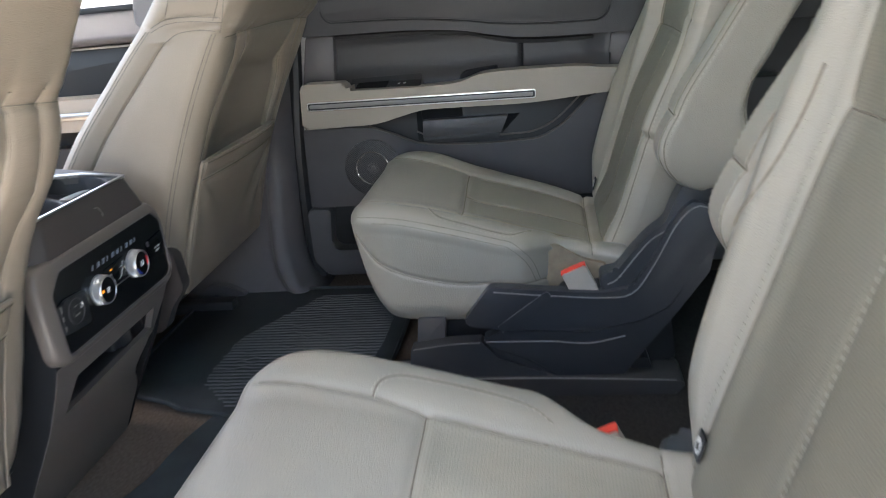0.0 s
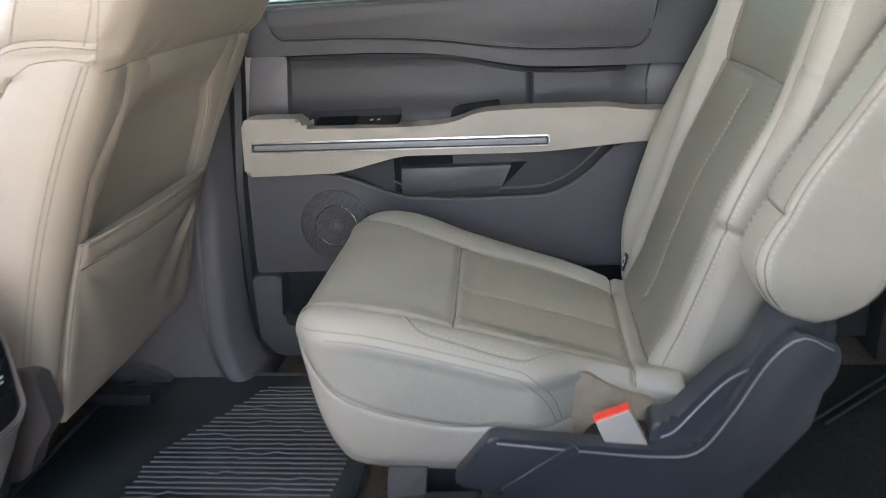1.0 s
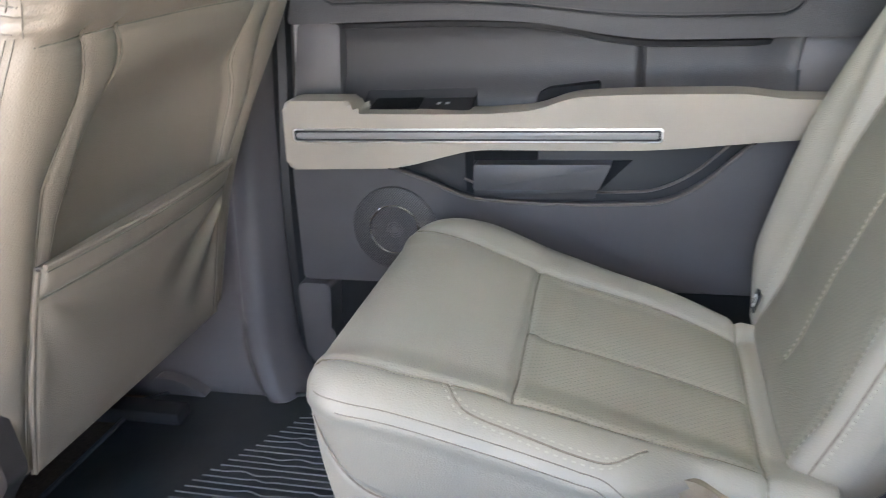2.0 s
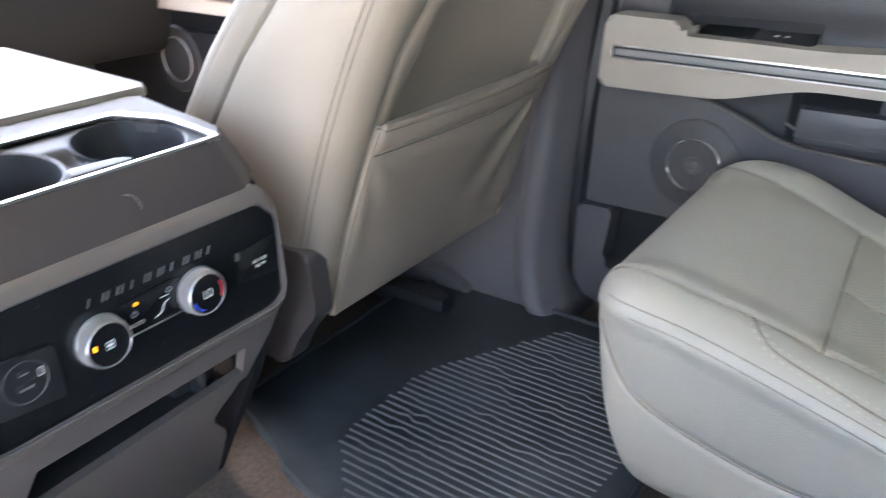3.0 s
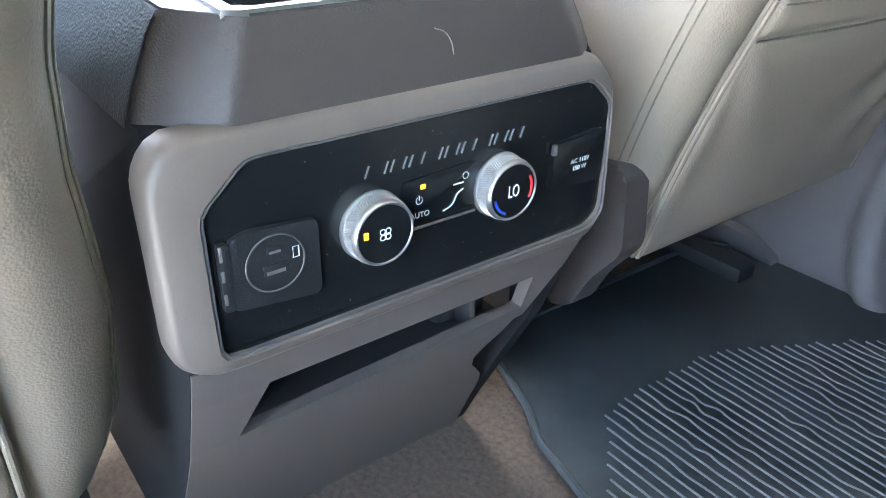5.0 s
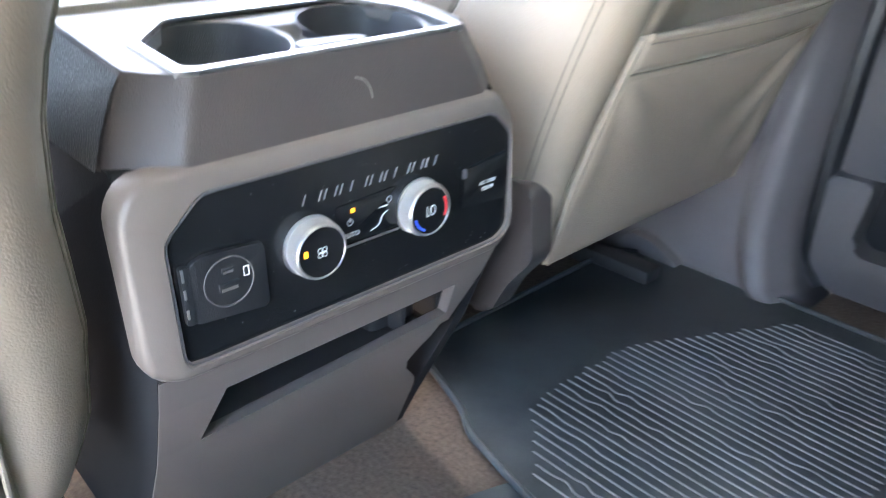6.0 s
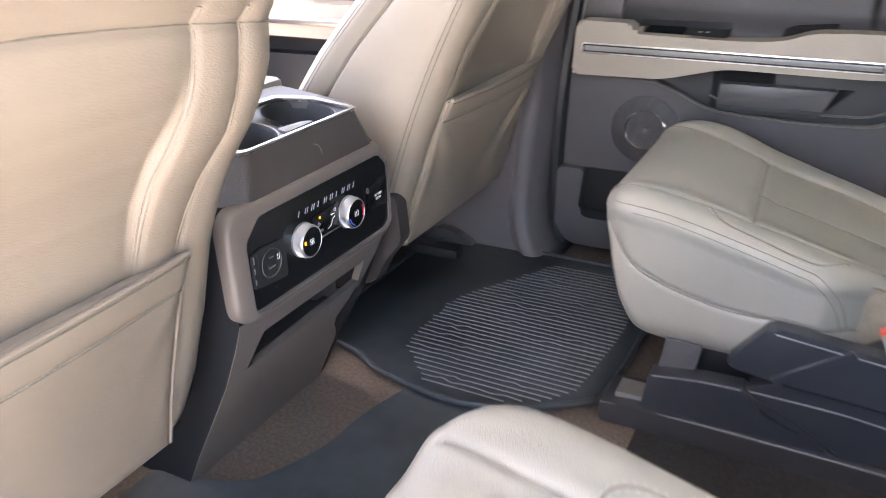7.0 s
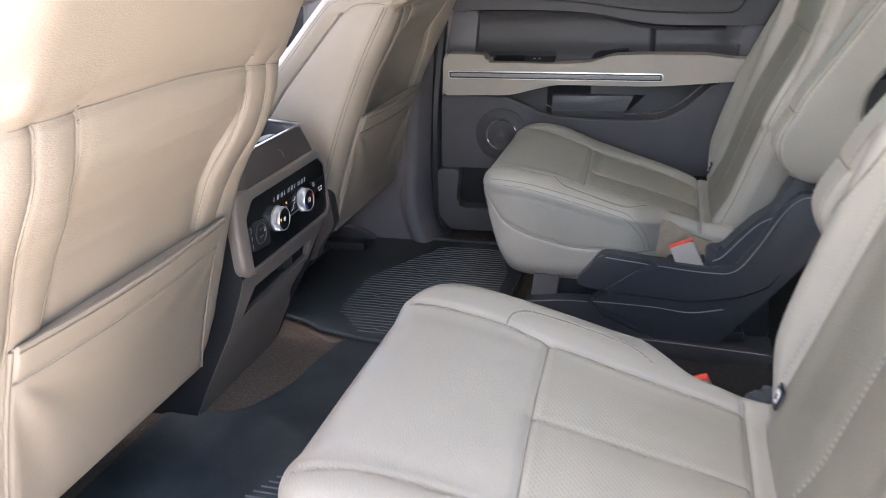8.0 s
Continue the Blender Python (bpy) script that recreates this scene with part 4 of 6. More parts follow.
    body.stitches("stitching", [("front", [(p - 0.0035, q - 0.002) for p, q in arc]), ("front", [(p + 0.0035, q + 0.002) for p, q in arc])], seat)
    # backrest
    t = math.atan2(0.275, 0.961)
    upv, bkv = (math.sin(t), 0, math.cos(t)), (math.cos(t), 0, -math.sin(t))
    S = np.concatenate([np.linspace(0, 0.03, 8)[:-1], np.linspace(0.03, 0.70, 150), np.linspace(0.70, 0.76, 14)[1:]])
    end = lambda s: np.sqrt(np.clip(1 - np.clip((0.03 - s) / 0.03, 0, 1) ** 2, 0.02, 1)) * np.sqrt(np.clip(1 - np.clip((s - 0.70) / 0.06, 0, 1) ** 2, 0.02, 1))
    half = profile([(0, 0.19), (0.05, 0.215), (0.15, 0.226), (0.35, 0.228), (0.5, 0.222), (0.6, 0.21), (0.70, 0.195), (0.76, 0.18)])
    back = Body(S, (0.345 + X0, cy, 0.20), upv, bkv, (0, sg, 0), half, lambda s: 0.058 * end(s), lambda s: 0.062 * end(s), lambda s: 0.045 + 0 * s, 0.0045)
    if sg > 0:      # the inboard flank draws in towards the foot, the outboard one towards the head
        shoulder = profile([(0, 0.19), (0.05, 0.215), (0.15, 0.224), (0.25, 0.220), (0.30, 0.212), (0.38, 0.196), (0.43, 0.184), (0.476, 0.172), (0.6, 0.160), (0.76, 0.14)])
        back.u = np.where(back.u > 0, back.u * shoulder(back.s) / half(back.s), back.u)
        flank = profile([(0, 0.150), (0.05, 0.158), (0.25, 0.190), (0.44, 0.211), (0.76, 0.18)])
        back.u = np.where(back.u < 0, back.u * flank(back.s) / half(back.s), back.u)
    else:
        flank = profile([(0, 0.150), (0.04, 0.182), (0.1, 0.210), (0.2, 0.223), (0.44, 0.216), (0.76, 0.18)])
        back.u = np.where(back.u < 0, back.u * flank(back.s) / half(back.s), back.u)
    u, s, d = back.u, back.s, back.d
    fr = back.nd < -0.3
    face = np.clip(-back.nd, 0, 1)
    bol = [(0.150, 0.0), (0.148, 0.1), (0.140, 0.25), (0.132, 0.405), (0.135, 0.55), (0.14, 0.70)]
    if sg > 0:
        bol = [(0.150, 0.0), (0.145, 0.1), (0.129, 0.226), (0.122, 0.317), (0.120, 0.405), (0.118, 0.50), (0.114, 0.70)]
    bol_in = [(-0.112, 0.0), (-0.120, 0.1), (-0.134, 0.25), (-0.132, 0.405), (-0.135, 0.55), (-0.14, 0.70)] if sg > 0 else [(-p, q) for p, q in bol]
    spine = [(0.016, 0.06), (0.012, 0.145), (-0.008, 0.235), (-0.022, 0.31), (-0.022, 0.385)] if sg > 0 else [(0.0, 0.04), (0.0, 0.22), (0.0, 0.40)]
    cols = int((back.nd[0] < -0.999).sum())
    lu = np.linspace(-1, 1, cols)
    k_in, k_out = int(np.abs(lu + 0.76).argmin()), int(np.abs(lu - 0.80).argmin())
    lo, hi = back.u[:, :1].copy(), back.u[:, cols - 1:cols].copy()
    t_in = np.maximum(np.interp(back.S, [q for p, q in bol_in], [p for p, q in bol_in])[:, None], lo * 0.97)
    t_out = np.minimum(np.interp(back.S, [q for p, q in bol], [p for p, q in bol])[:, None], hi * 0.97)
    part_of = lambda m, n: np.linspace(0, 1, n - m + 1)[None]
    back.u[:, :k_in + 1] = lo + (t_in - lo) * part_of(0, k_in)
    back.u[:, k_in:k_out + 1] = t_in + (t_out - t_in) * part_of(k_in, k_out)
    back.u[:, k_out:cols] = t_out + (hi - t_out) * part_of(k_out, cols - 1)
    for line, depth in ((bol, 0.004), (bol_in, 0.004), ([(-0.132, 0.405), (0.120, 0.405)], 0.004), (spine, 0.002)):
        back.off += np.where(fr, groove(seg_dist(u, s, line), depth), 0)
    inb = 0.0 if sg > 0 else 1.0
    side_pad = np.where(u > 0, 1.0, inb)
    back.off += face * 0.026 * side_pad * smooth01(np.abs(u), 0.145, 0.20) * smooth01(s, 0.0, 0.12) * (1 - 0.7 * smooth01(s, 0.30 if sg > 0 else 0.45, 0.60))
    dish = 0.011 + (0.020 * smooth01(s, 0.24, 0.40) if sg > 0 else 0.0)
    if sg > 0:
        rim_out = np.interp(s, [q for p, q in bol], [p for p, q in bol])
        back.off -= face * dish * (1 - smooth01(u - rim_out, -0.006, 0.012)) * smooth01(s, 0.02, 0.1) * (1 - smooth01(s, 0.6, 0.72))
        back.off += face * 0.008 * np.exp(-((u + 0.170) / 0.022) ** 2) * smooth01(s, 0.22, 0.25)
        back.off -= 0.006 * np.exp(-((s - 0.235) / 0.006) ** 2) * (u < -0.14) + 0.003 * np.exp(-((s - 0.43 - 0.25 * (u + 0.2)) / 0.004) ** 2) * (u < -0.15)
    else:
        back.off -= face * dish * (1 - smooth01(np.abs(u), 0.10, 0.15)) * smooth01(s, 0.02, 0.1) * (1 - smooth01(s, 0.4, 0.5))
    back.off += np.where(np.abs(back.nu) > 0.25, groove(np.abs(d + 0.045), 0.0022, 0.003, 0.0), 0)
    column = np.arange(back.u.shape[1])[None]
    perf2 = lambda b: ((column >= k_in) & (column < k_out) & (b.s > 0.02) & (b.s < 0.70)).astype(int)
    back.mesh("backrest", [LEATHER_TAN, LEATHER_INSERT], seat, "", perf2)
    neck = [(-0.132, 0.403), (-0.07, 0.405), (0.05, 0.405), (0.120 if sg > 0 else 0.132, 0.402)]
    back.seams([("front", bol[:4]), ("front", bol[3:]), ("front", bol_in[:4]), ("front", bol_in[3:]), ("front", neck), ("front", spine), ("left", [(-0.045, 0.03), (-0.045, 0.70)]), ("right", [(-0.045, 0.03), (-0.045, 0.70)])], seat)
    if sg < 0:
        crease = [(-0.164, 0.43), (-0.167, 0.385), (-0.174, 0.34), (-0.185, 0.30), (-0.198, 0.268)]
        back.seams([("front", crease)], seat, 0.0014)
        back.stitches("stitching", [("front", [(p + 0.005, q) for p, q in crease])], seat)
    back.stitches("stitching", [("front", [(p - 0.007, q) for p, q in bol_in[:4]]), ("front", [(p + 0.007, max(q, 0.05)) for p, q in bol[:4]]),
                                ("front", [(p + 0.003, q) for p, q in spine]), ("left", [(-0.040, 0.05), (-0.040, 0.30)])], seat, wide=0.0012)
    # folded-up armrest on the inboard side
    Sa = np.concatenate([0.072 * np.linspace(0, 1, 26)[:-1] ** 1.7, np.linspace(0.072, 0.40, 70), np.linspace(0.40, 0.43, 8)[1:]])
    ends = lambda q: np.sqrt(np.clip(1 - np.clip((0.072 - q) / 0.072, 0, 1) ** 2, 0.01, 1)) * np.sqrt(np.clip(1 - np.clip((q - 0.40) / 0.03, 0, 1) ** 2, 0.05, 1))
    width = profile([(0, 0.066), (0.072, 0.067), (0.10, 0.060), (0.12, 0.054), (0.158, 0.048), (0.2, 0.047), (0.25, 0.045), (0.43, 0.043)])
    lift = profile([(0, 0), (0.04, 0), (0.072, 0.0005), (0.12, 0.0065), (0.158, 0.0185), (0.2, 0.0435), (0.25, 0.0725), (0.29, 0.096), (0.43, 0.18)])
    arm = Body(Sa, (0.4385, Y(-0.267), 0.377 if sg > 0 else 0.405), (0, 0, 1), (1, 0, 0), (0, sg, 0), lambda q: 0.040 * np.minimum(1, 0.55 + 0.45 * ends(q)), lambda q: width(q) * ends(q), lambda q: width(q) * ends(q), lambda q: 0.016 + 0 * q, 0.004, lift)
    fold = 0.119
    edge = np.abs(np.abs(arm.u) - 0.027)
    arm.off += np.where(np.abs(arm.nd) > 0.4, groove(edge, 0.0018, 0.0028, 0.0), 0)
    arm.off += np.where(arm.nd < -0.3, groove(np.abs(arm.s - fold), 0.004, 0.003, 0.001, 0.01), 0)
    ob = arm.mesh("armrest", LEATHER_TAN, seat, "folded-up padded leather armrest")
    arm.seams([("front", [(-0.027, 0.02), (-0.027, 0.42)]), ("front", [(0.027, 0.02), (0.027, 0.42)]), ("front", [(-0.030, fold), (0.030, fold)]), ("back", [(-0.027, 0.02), (-0.027, 0.42)])], ob)
    arm.stitches("stitching", [("front", [(-0.0245, 0.06), (-0.0245, 0.2), (-0.0245, 0.42)]), ("front", [(0.0245, 0.06), (0.0245, 0.2), (0.0245, 0.42)])], ob)
    rim = [(float(-(width(q) * ends(q)) + 0.007), float(q)) for q in (0.02, 0.035, 0.05, 0.08, 0.12, 0.16, 0.2, 0.26, 0.34, 0.41)]
    back_rim = [(float(width(q) * ends(q) - 0.007), float(q)) for q in (0.02, 0.035, 0.05, 0.08, 0.12, 0.16, 0.2, 0.26, 0.34, 0.41)]
    arm.seams([("left", rim), ("left", back_rim)], ob, 0.0009)
    arm.stitches("edge_stitching", [("left", [(p + 0.004, q) for p, q in rim]), ("left", [(p - 0.004, q) for p, q in back_rim])], ob)
    # plastic side shield, inboard
    def slab(name, outline, u0, u1, mat, bev, lab="", r=0.012):
        a, b = sorted((Y(u0), Y(u1)))
        near_low = abs(Y(u0) - a) < 1e-9
        bm = prism(fillet([(p + X0, q) for p, q in outline], r), a if near_low else b, b if near_low else a, "y", bev, 3)
        return part(name, bm, mat, seat, lab)
    slab("side_shield", [(0.049, 0.150), (0.097, 0.213), (0.196, 0.203), (0.290, 0.196), (0.336, 0.203), (0.370, 0.255), (0.400, 0.318), (0.432, 0.352), (0.484, 0.330), (0.480, 0.290), (0.438, 0.230), (0.397, 0.167), (0.354, 0.144), (0.265, 0.125), (0.108, 0.133), (0.054, 0.141)],
         -0.256, -0.232, PLASTIC_BLUE, 0.007, "dark slate moulded side shield")
    slab("shield_ridge", [(0.107, 0.139), (0.195, 0.204), (0.203, 0.193), (0.115, 0.127)], -0.259, -0.25, PLASTIC_BLUE, 0.0025, "", 0.003)
    # pale tubes that stand in for edge highlights on the dark plastic
    def line(name, pts, u_, r_=0.0012):
        return part(name, tube([(p + X0, Y(u_), q) for p, q in curve_through(pts, 40)], r_, 6), STRIP, seat)
    line("shield_rim", [(0.104, 0.204), (0.15, 0.199), (0.20, 0.194), (0.29, 0.187), (0.338, 0.194), (0.372, 0.243), (0.408, 0.312), (0.440, 0.341), (0.474, 0.326)], -0.2562)
    line("ridge_edge", [(0.108, 0.1385), (0.150, 0.170), (0.195, 0.2025)], -0.2575, 0.0009)
    line("ridge_edge", [(0.116, 0.1285), (0.158, 0.160), (0.202, 0.1935)], -0.2575, 0.0009)
    line("lower_rim", [(-0.048, 0.095), (0.02, 0.1035), (0.073, 0.1055)], -0.2515)
    line("lower_rim", [(0.084, 0.1060), (0.14, 0.1055), (0.20, 0.1040), (0.265, 0.0990), (0.325, 0.1115)], -0.2500)
    line("recliner_rim", [(0.297, 0.206), (0.314, 0.216), (0.342, 0.252), (0.368, 0.282), (0.396, 0.300)], -0.2445)
    slab("recliner_cover", [(0.285, 0.190), (0.285, 0.226), (0.312, 0.228), (0.338, 0.262), (0.365, 0.292), (0.392, 0.312), (0.404, 0.345), (0.425, 0.385), (0.470, 0.375), (0.46, 0.24), (0.33, 0.18)], -0.244, -0.205, PLASTIC_BLUE, 0.006)
    slab("lower_shield", [(0.079, 0.110), (0.112, 0.128), (0.265, 0.120), (0.354, 0.139), (0.400, 0.163), (0.448, 0.245), (0.474, 0.285), (0.462, 0.225), (0.415, 0.158), (0.322, 0.037), (0.203, 0.036), (0.193, 0.042), (0.106, 0.077)], -0.250, -0.222, PLASTIC_BLUE, 0.004, "dark slate lower cover", 0.004)
    slab("front_cover", [(-0.052, 0.096), (0.02, 0.106), (0.075, 0.1075), (0.102, 0.0755), (0.190, 0.0410), (0.186, 0.030), (-0.060, 0.036)], -0.252, -0.222, PLASTIC_BLUE, 0.003, "", 0.003)
    slab("latch", [(0.334, 0.040), (0.338, 0.060), (0.365, 0.060), (0.372, 0.040)], -0.236, -0.20, BLACK, 0.003, "", 0.003)
    slab("front_post", [(-0.046, 0.08), (-0.038, 0.145), (0.012, 0.145), (0.004, 0.08)], -0.225, -0.19, PLASTIC_MID, 0.003, "", 0.003)
    slab("seat_base", [(-0.03, 0.03), (0.02, 0.14), (0.40, 0.20), (0.42, 0.03)], -0.19, 0.19, BLACK, 0.004, "black steel seat base")
    slab("rail", [(-0.118, 0.002), (-0.118, 0.034), (-0.07, 0.0385), (0.20, 0.0365), (0.418, 0.028), (0.426, 0.020), (0.41, 0.002)], -0.262, -0.18, PLASTIC_DARK, 0.004, "dark floor rail cover", 0.004)
    slab("rail_slot", [(-0.10, 0.03), (-0.10, 0.045), (-0.055, 0.045), (-0.055, 0.03)], -0.24, -0.20, SATIN, 0.002, "", 0.002)
    line("rail_edge", [(-0.116, 0.0345), (0.03, 0.0385), (0.20, 0.0365), (0.30, 0.0335), (0.41, 0.0285)], -0.2605, 0.0012)
    part("cable", tube([(p + X0, Y(-0.2545), q) for p, q in curve_through([(0.082, 0.104), (0.104, 0.093), (0.14, 0.079), (0.172, 0.063), (0.204, 0.042)], 24)], 0.0011, 6), BLACK, seat, "thin black cable")
    # belt buckle
    xb, zb = (0.0, 0.0) if sg > 0 else (-0.022, 0.0)
    bk = slab("belt_buckle", [(0.221 + xb, 0.226 + zb), (0.260 + xb, 0.243 + zb), (0.286 + xb, 0.188 + zb), (0.244 + xb, 0.172 + zb)], -0.246, -0.226, BUCKLE, 0.003, "beige belt buckle", 0.004)
    a, b = sorted((Y(-0.2430), Y(-0.2290)))
    part("release_button", prism(fillet([(p + X0 + xb, q + zb) for p, q in ((0.2190, 0.2275), (0.2600, 0.2455), (0.2624, 0.2400), (0.2216, 0.2222))], 0.002), a, b, "y", 0.002, 2, False), RED, bk, "red release button")
    slab("cushion_side_panel", [(0.182, 0.15), (0.186, 0.268), (0.215, 0.262), (0.262, 0.232), (0.30, 0.222), (0.30, 0.15)], -0.192, -0.17, FELT, 0.004, "brown felt side panel of the cushion", 0.006)
    slab("buckle_boot", [(0.20, 0.17), (0.225, 0.20), (0.31, 0.20), (0.31, 0.15), (0.20, 0.15)], -0.236, -0.20, BLACK, 0.004)
    # anchor tags at the foot of the backrest
    for q in ((0.158,) if sg > 0 else (-0.142, 0.172)):
        c, way = back.spot("front", q, 0.055 if sg > 0 else 0.070)
        way = (way * 0.35 - Vector(bkv)).normalized()
        tag_m = Matrix.Translation(c + way * 0.004) @ Vector(way).to_track_quat("Z", "Y").to_matrix().to_4x4()
        bm = box(-0.011, 0.011, -0.013, 0.013, -0.0015, 0.0015, 0.001)
        bmesh.ops.transform(bm, matrix=tag_m, verts=bm.verts[:])
        tag = part("anchor_tag", bm, BLACK, seat, "small black fabric tag with a pale round mark")
        bm = lathe([(0.0085, 0.0), (0.0085, 0.0006)], (0, 0, 0.0014), "z", 24)
        bmesh.ops.transform(bm, matrix=tag_m, verts=bm.verts[:])
        disc = part("tag_mark", bm, WHITE, tag)
        bm = box(-0.004, 0.004, -0.004, 0.003, 0.002, 0.0023, 0.0)
        bmesh.ops.transform(bm, matrix=tag_m @ pose(0, 0, 0, 0, 0, 35), verts=bm.verts[:])
        part("tag_sign", bm, BLACK, tag)
    return seat


belt = thing("seat_belt", "beige seat belt hanging beside the far captain chair", "seat belt", (0.47, 1.77, 0.62))
part("webbing", prism(fillet([(0.452, 0.615), (0.468, 0.612), (0.60, 1.15), (0.565, 1.16)], 0.004), 1.775, 1.778, "y", 0.0008), BUCKLE, belt)
part("belt_stop", lathe([(0.004, -0.006), (0.011, -0.005), (0.013, 0.0), (0.011, 0.005), (0.004, 0.006)], (0.456, 1.772, 0.632), "y", 24), BUCKLE, belt, "round beige belt stop")

second_row_seat(1, "tan leather captain chair beside the far door, armrest folded up")
second_row_seat(-1, "tan leather captain chair by the open door, armrest folded up")

# ---- front seats, seen from behind ----


def front_seat(sg, label):
    cy = MID + sg * 0.46
    Y = lambda u: cy + sg * u
    seat = thing("front_seat", label, "car seat", (-0.6, cy, 0.0), "front seats")
    xb = lambda z: -0.472 + 0.241 * (z - 0.2) + 0.369 * (z - 0.2) ** 2 - 0.8 * np.maximum(0, z - 0.7) ** 2
    th = lambda z: np.interp(z, [0.18, 0.30, 0.44, 0.52, 0.60, 0.68, 0.80, 1.0], [0.22, 0.250, 0.260, 0.235, 0.201, 0.172, 0.150, 0.13])
    low = 0.195 if sg > 0 else 0.168
    half = profile([(0.16, 0.234), (0.19, 0.238), (0.26, 0.246), (0.40, 0.254), (0.55, 0.256), (0.65, 0.252), (0.75, 0.245), (0.85, 0.23), (0.95, 0.20), (1.0, 0.17)])
    zs = np.concatenate([np.linspace(low, low + 0.02, 8)[:-1], np.linspace(low + 0.02, 0.95, 230), np.linspace(0.95, 0.99, 10)[1:]])
    end = lambda z: np.sqrt(np.clip(1 - np.clip((low + 0.02 - z) / 0.02, 0, 1) ** 2, 0.3, 1)) * np.sqrt(np.clip(1 - np.clip((z - 0.95) / 0.04, 0, 1) ** 2, 0.02, 1))
    body = Body(zs, (0, cy, 0), (0, 0, 1), (1, 0, 0), (0, sg, 0), half, lambda z: -xb(z) + th(z) * (0.5 + 0.5 * end(z)), lambda z: xb(z) - th(z) * 0.5 * (1 - end(z)), lambda z: 0.042 + 0 * z, 0.0036)
    waist = lambda z: 1 - (0.125 if sg > 0 else 0.0) * np.exp(-(((z - 0.44) / 0.15) ** 2))      # the outboard edge draws in at half height
    body.u = np.where(body.u > 0, body.u * waist(body.s), body.u)
    if sg < 0:      # the inboard bolster swells towards the foot
        body.u = np.where(body.u < 0, body.u * np.interp(body.s, [0.168, 0.20, 0.25, 0.33, 0.42, 0.48], [0.96, 1.05, 1.09, 1.08, 1.02, 1.0]), body.u)
    u, z, d = body.u, body.s, body.d
    rear, sides = body.nd > 0.3, np.abs(body.nu) > 0.5
    if sg > 0:
        inner = [(0.136, 0.668), (0.122, 0.632), (0.134, 0.594), (0.158, 0.556), (0.172, 0.50), (0.176, 0.445)]
        outer = [(0.180, 0.668), (0.171, 0.625), (0.180, 0.589), (0.200, 0.536), (0.197, 0.46), (0.200, 0.38), (0.202, 0.3), (0.205, 0.2)]
    else:
        inner = [(0.148, 0.66), (0.150, 0.617), (0.150, 0.585), (0.145, 0.545), (0.140, 0.50), (0.141, 0.415)]
        outer = [(0.199, 0.655), (0.201, 0.606), (0.206, 0.55), (0.196, 0.51), (0.190, 0.473), (0.188, 0.425), (0.200, 0.30), (0.208, 0.17)]
    seam_at = lambda line, q: np.interp(q, [w for v, w in line[::-1]], [v for v, w in line[::-1]])
    for line in (inner, outer, [(-p, q) for p, q in inner], [(-p, q) for p, q in outer]):
        body.off += np.where(rear, groove(seg_dist(u / np.where(u > 0, waist(z), 1), z, line), 0.0034, 0.0036, 0.003, 0.016), 0)
    crown = (lambda q: 0.667 - 0.005 * (q / 0.2) ** 2) if sg > 0 else (lambda q: 0.657 - np.where(q < 0, 0.017, 0.002) * np.abs(q / 0.21) ** 1.5)
    shoulder = crown(u) + np.where(sides, 0.020, 0)
    body.off += np.where(rear, 1.0, smooth01(d, xb(z) - 0.13, xb(z) - 0.05)) * groove(np.abs(z - shoulder), 0.004, 0.004, 0.004, 0.03)
    body.off += np.where(rear, 0.006 * smooth01(z - crown(u), 0.002, 0.02), 0)
    body.off += np.where(sides & (z < 0.66), groove(np.abs(d - (xb(z) - th(z) + 0.073)), 0.003, 0.0035, 0.0025, 0.02), 0)
    body.off += np.where((np.abs(body.nu) > 0.2) & (z < 0.672), groove(np.abs(d - (xb(z) - 0.022)), 0.003, 0.0035, 0.0025, 0.02), 0)
    cross = np.interp(d, [-0.407, -0.381, -0.346, -0.289], [0.685, 0.695, 0.697, 0.691])
    body.off += np.where(sides, groove(np.abs(z - cross), 0.0025, 0.003, 0.003, 0.02), 0)
    # the panel between the inner seams is dished above the pocket, and the bolsters stand proud of it
    wide = np.abs(u) / np.where(u > 0, waist(z), 1)
    within = 1 - smooth01(wide - seam_at(inner, z), -0.010, 0.003)
    if sg > 0:
        body.off += np.where(rear, -0.024 * np.clip(1 - (np.abs(u) / 0.165) ** 2, 0, 1) * smooth01(z, 0.41, 0.47) * (1 - smooth01(z, 0.57, 0.655)), 0)
        body.off += np.where(rear, -0.012 * within * smooth01(z, 0.40, 0.46) * (1 - smooth01(z, 0.585, 0.640)), 0)
    else:
        wave = np.interp(z, [0.40, 0.43, 0.50, 0.545, 0.59, 0.617, 0.645, 0.66], [-0.003, -0.005, -0.010, -0.004, 0.010, 0.011, 0.005, 0.0])
        swell = np.interp(z, [0.30, 0.43, 0.473, 0.51, 0.55, 0.58, 0.606, 0.637, 0.66, 0.70], [0.0, 0.002, 0.004, 0.008, 0.017, 0.018, 0.016, 0.009, 0.004, 0.0])
        body.off += np.where(rear, wave * within + swell * (1 - within), swell * smooth01(d, xb(z) - 0.10, xb(z) - 0.02))
    body.mesh("seatback", LEATHER_BACK, seat)
    neg = lambda line: [(-p, q) for p, q in line]
    outboard = lambda line: [(p * float(waist(q)), q) for p, q in line]
    body.seams([("back", outboard(inner)), ("back", neg(inner)), ("back", outboard(outer)), ("back", neg(outer))], seat, 0.0015, LEATHER_BACK)
    body.seams([("back", [(p - 0.0022, q) for p, q in outboard(inner)]), ("back", [(0.0022 - p, q) for p, q in inner]), ("back", [(q, float(crown(q))) for q in np.linspace(-0.235, 0.225, 15)])], seat, 0.0008)
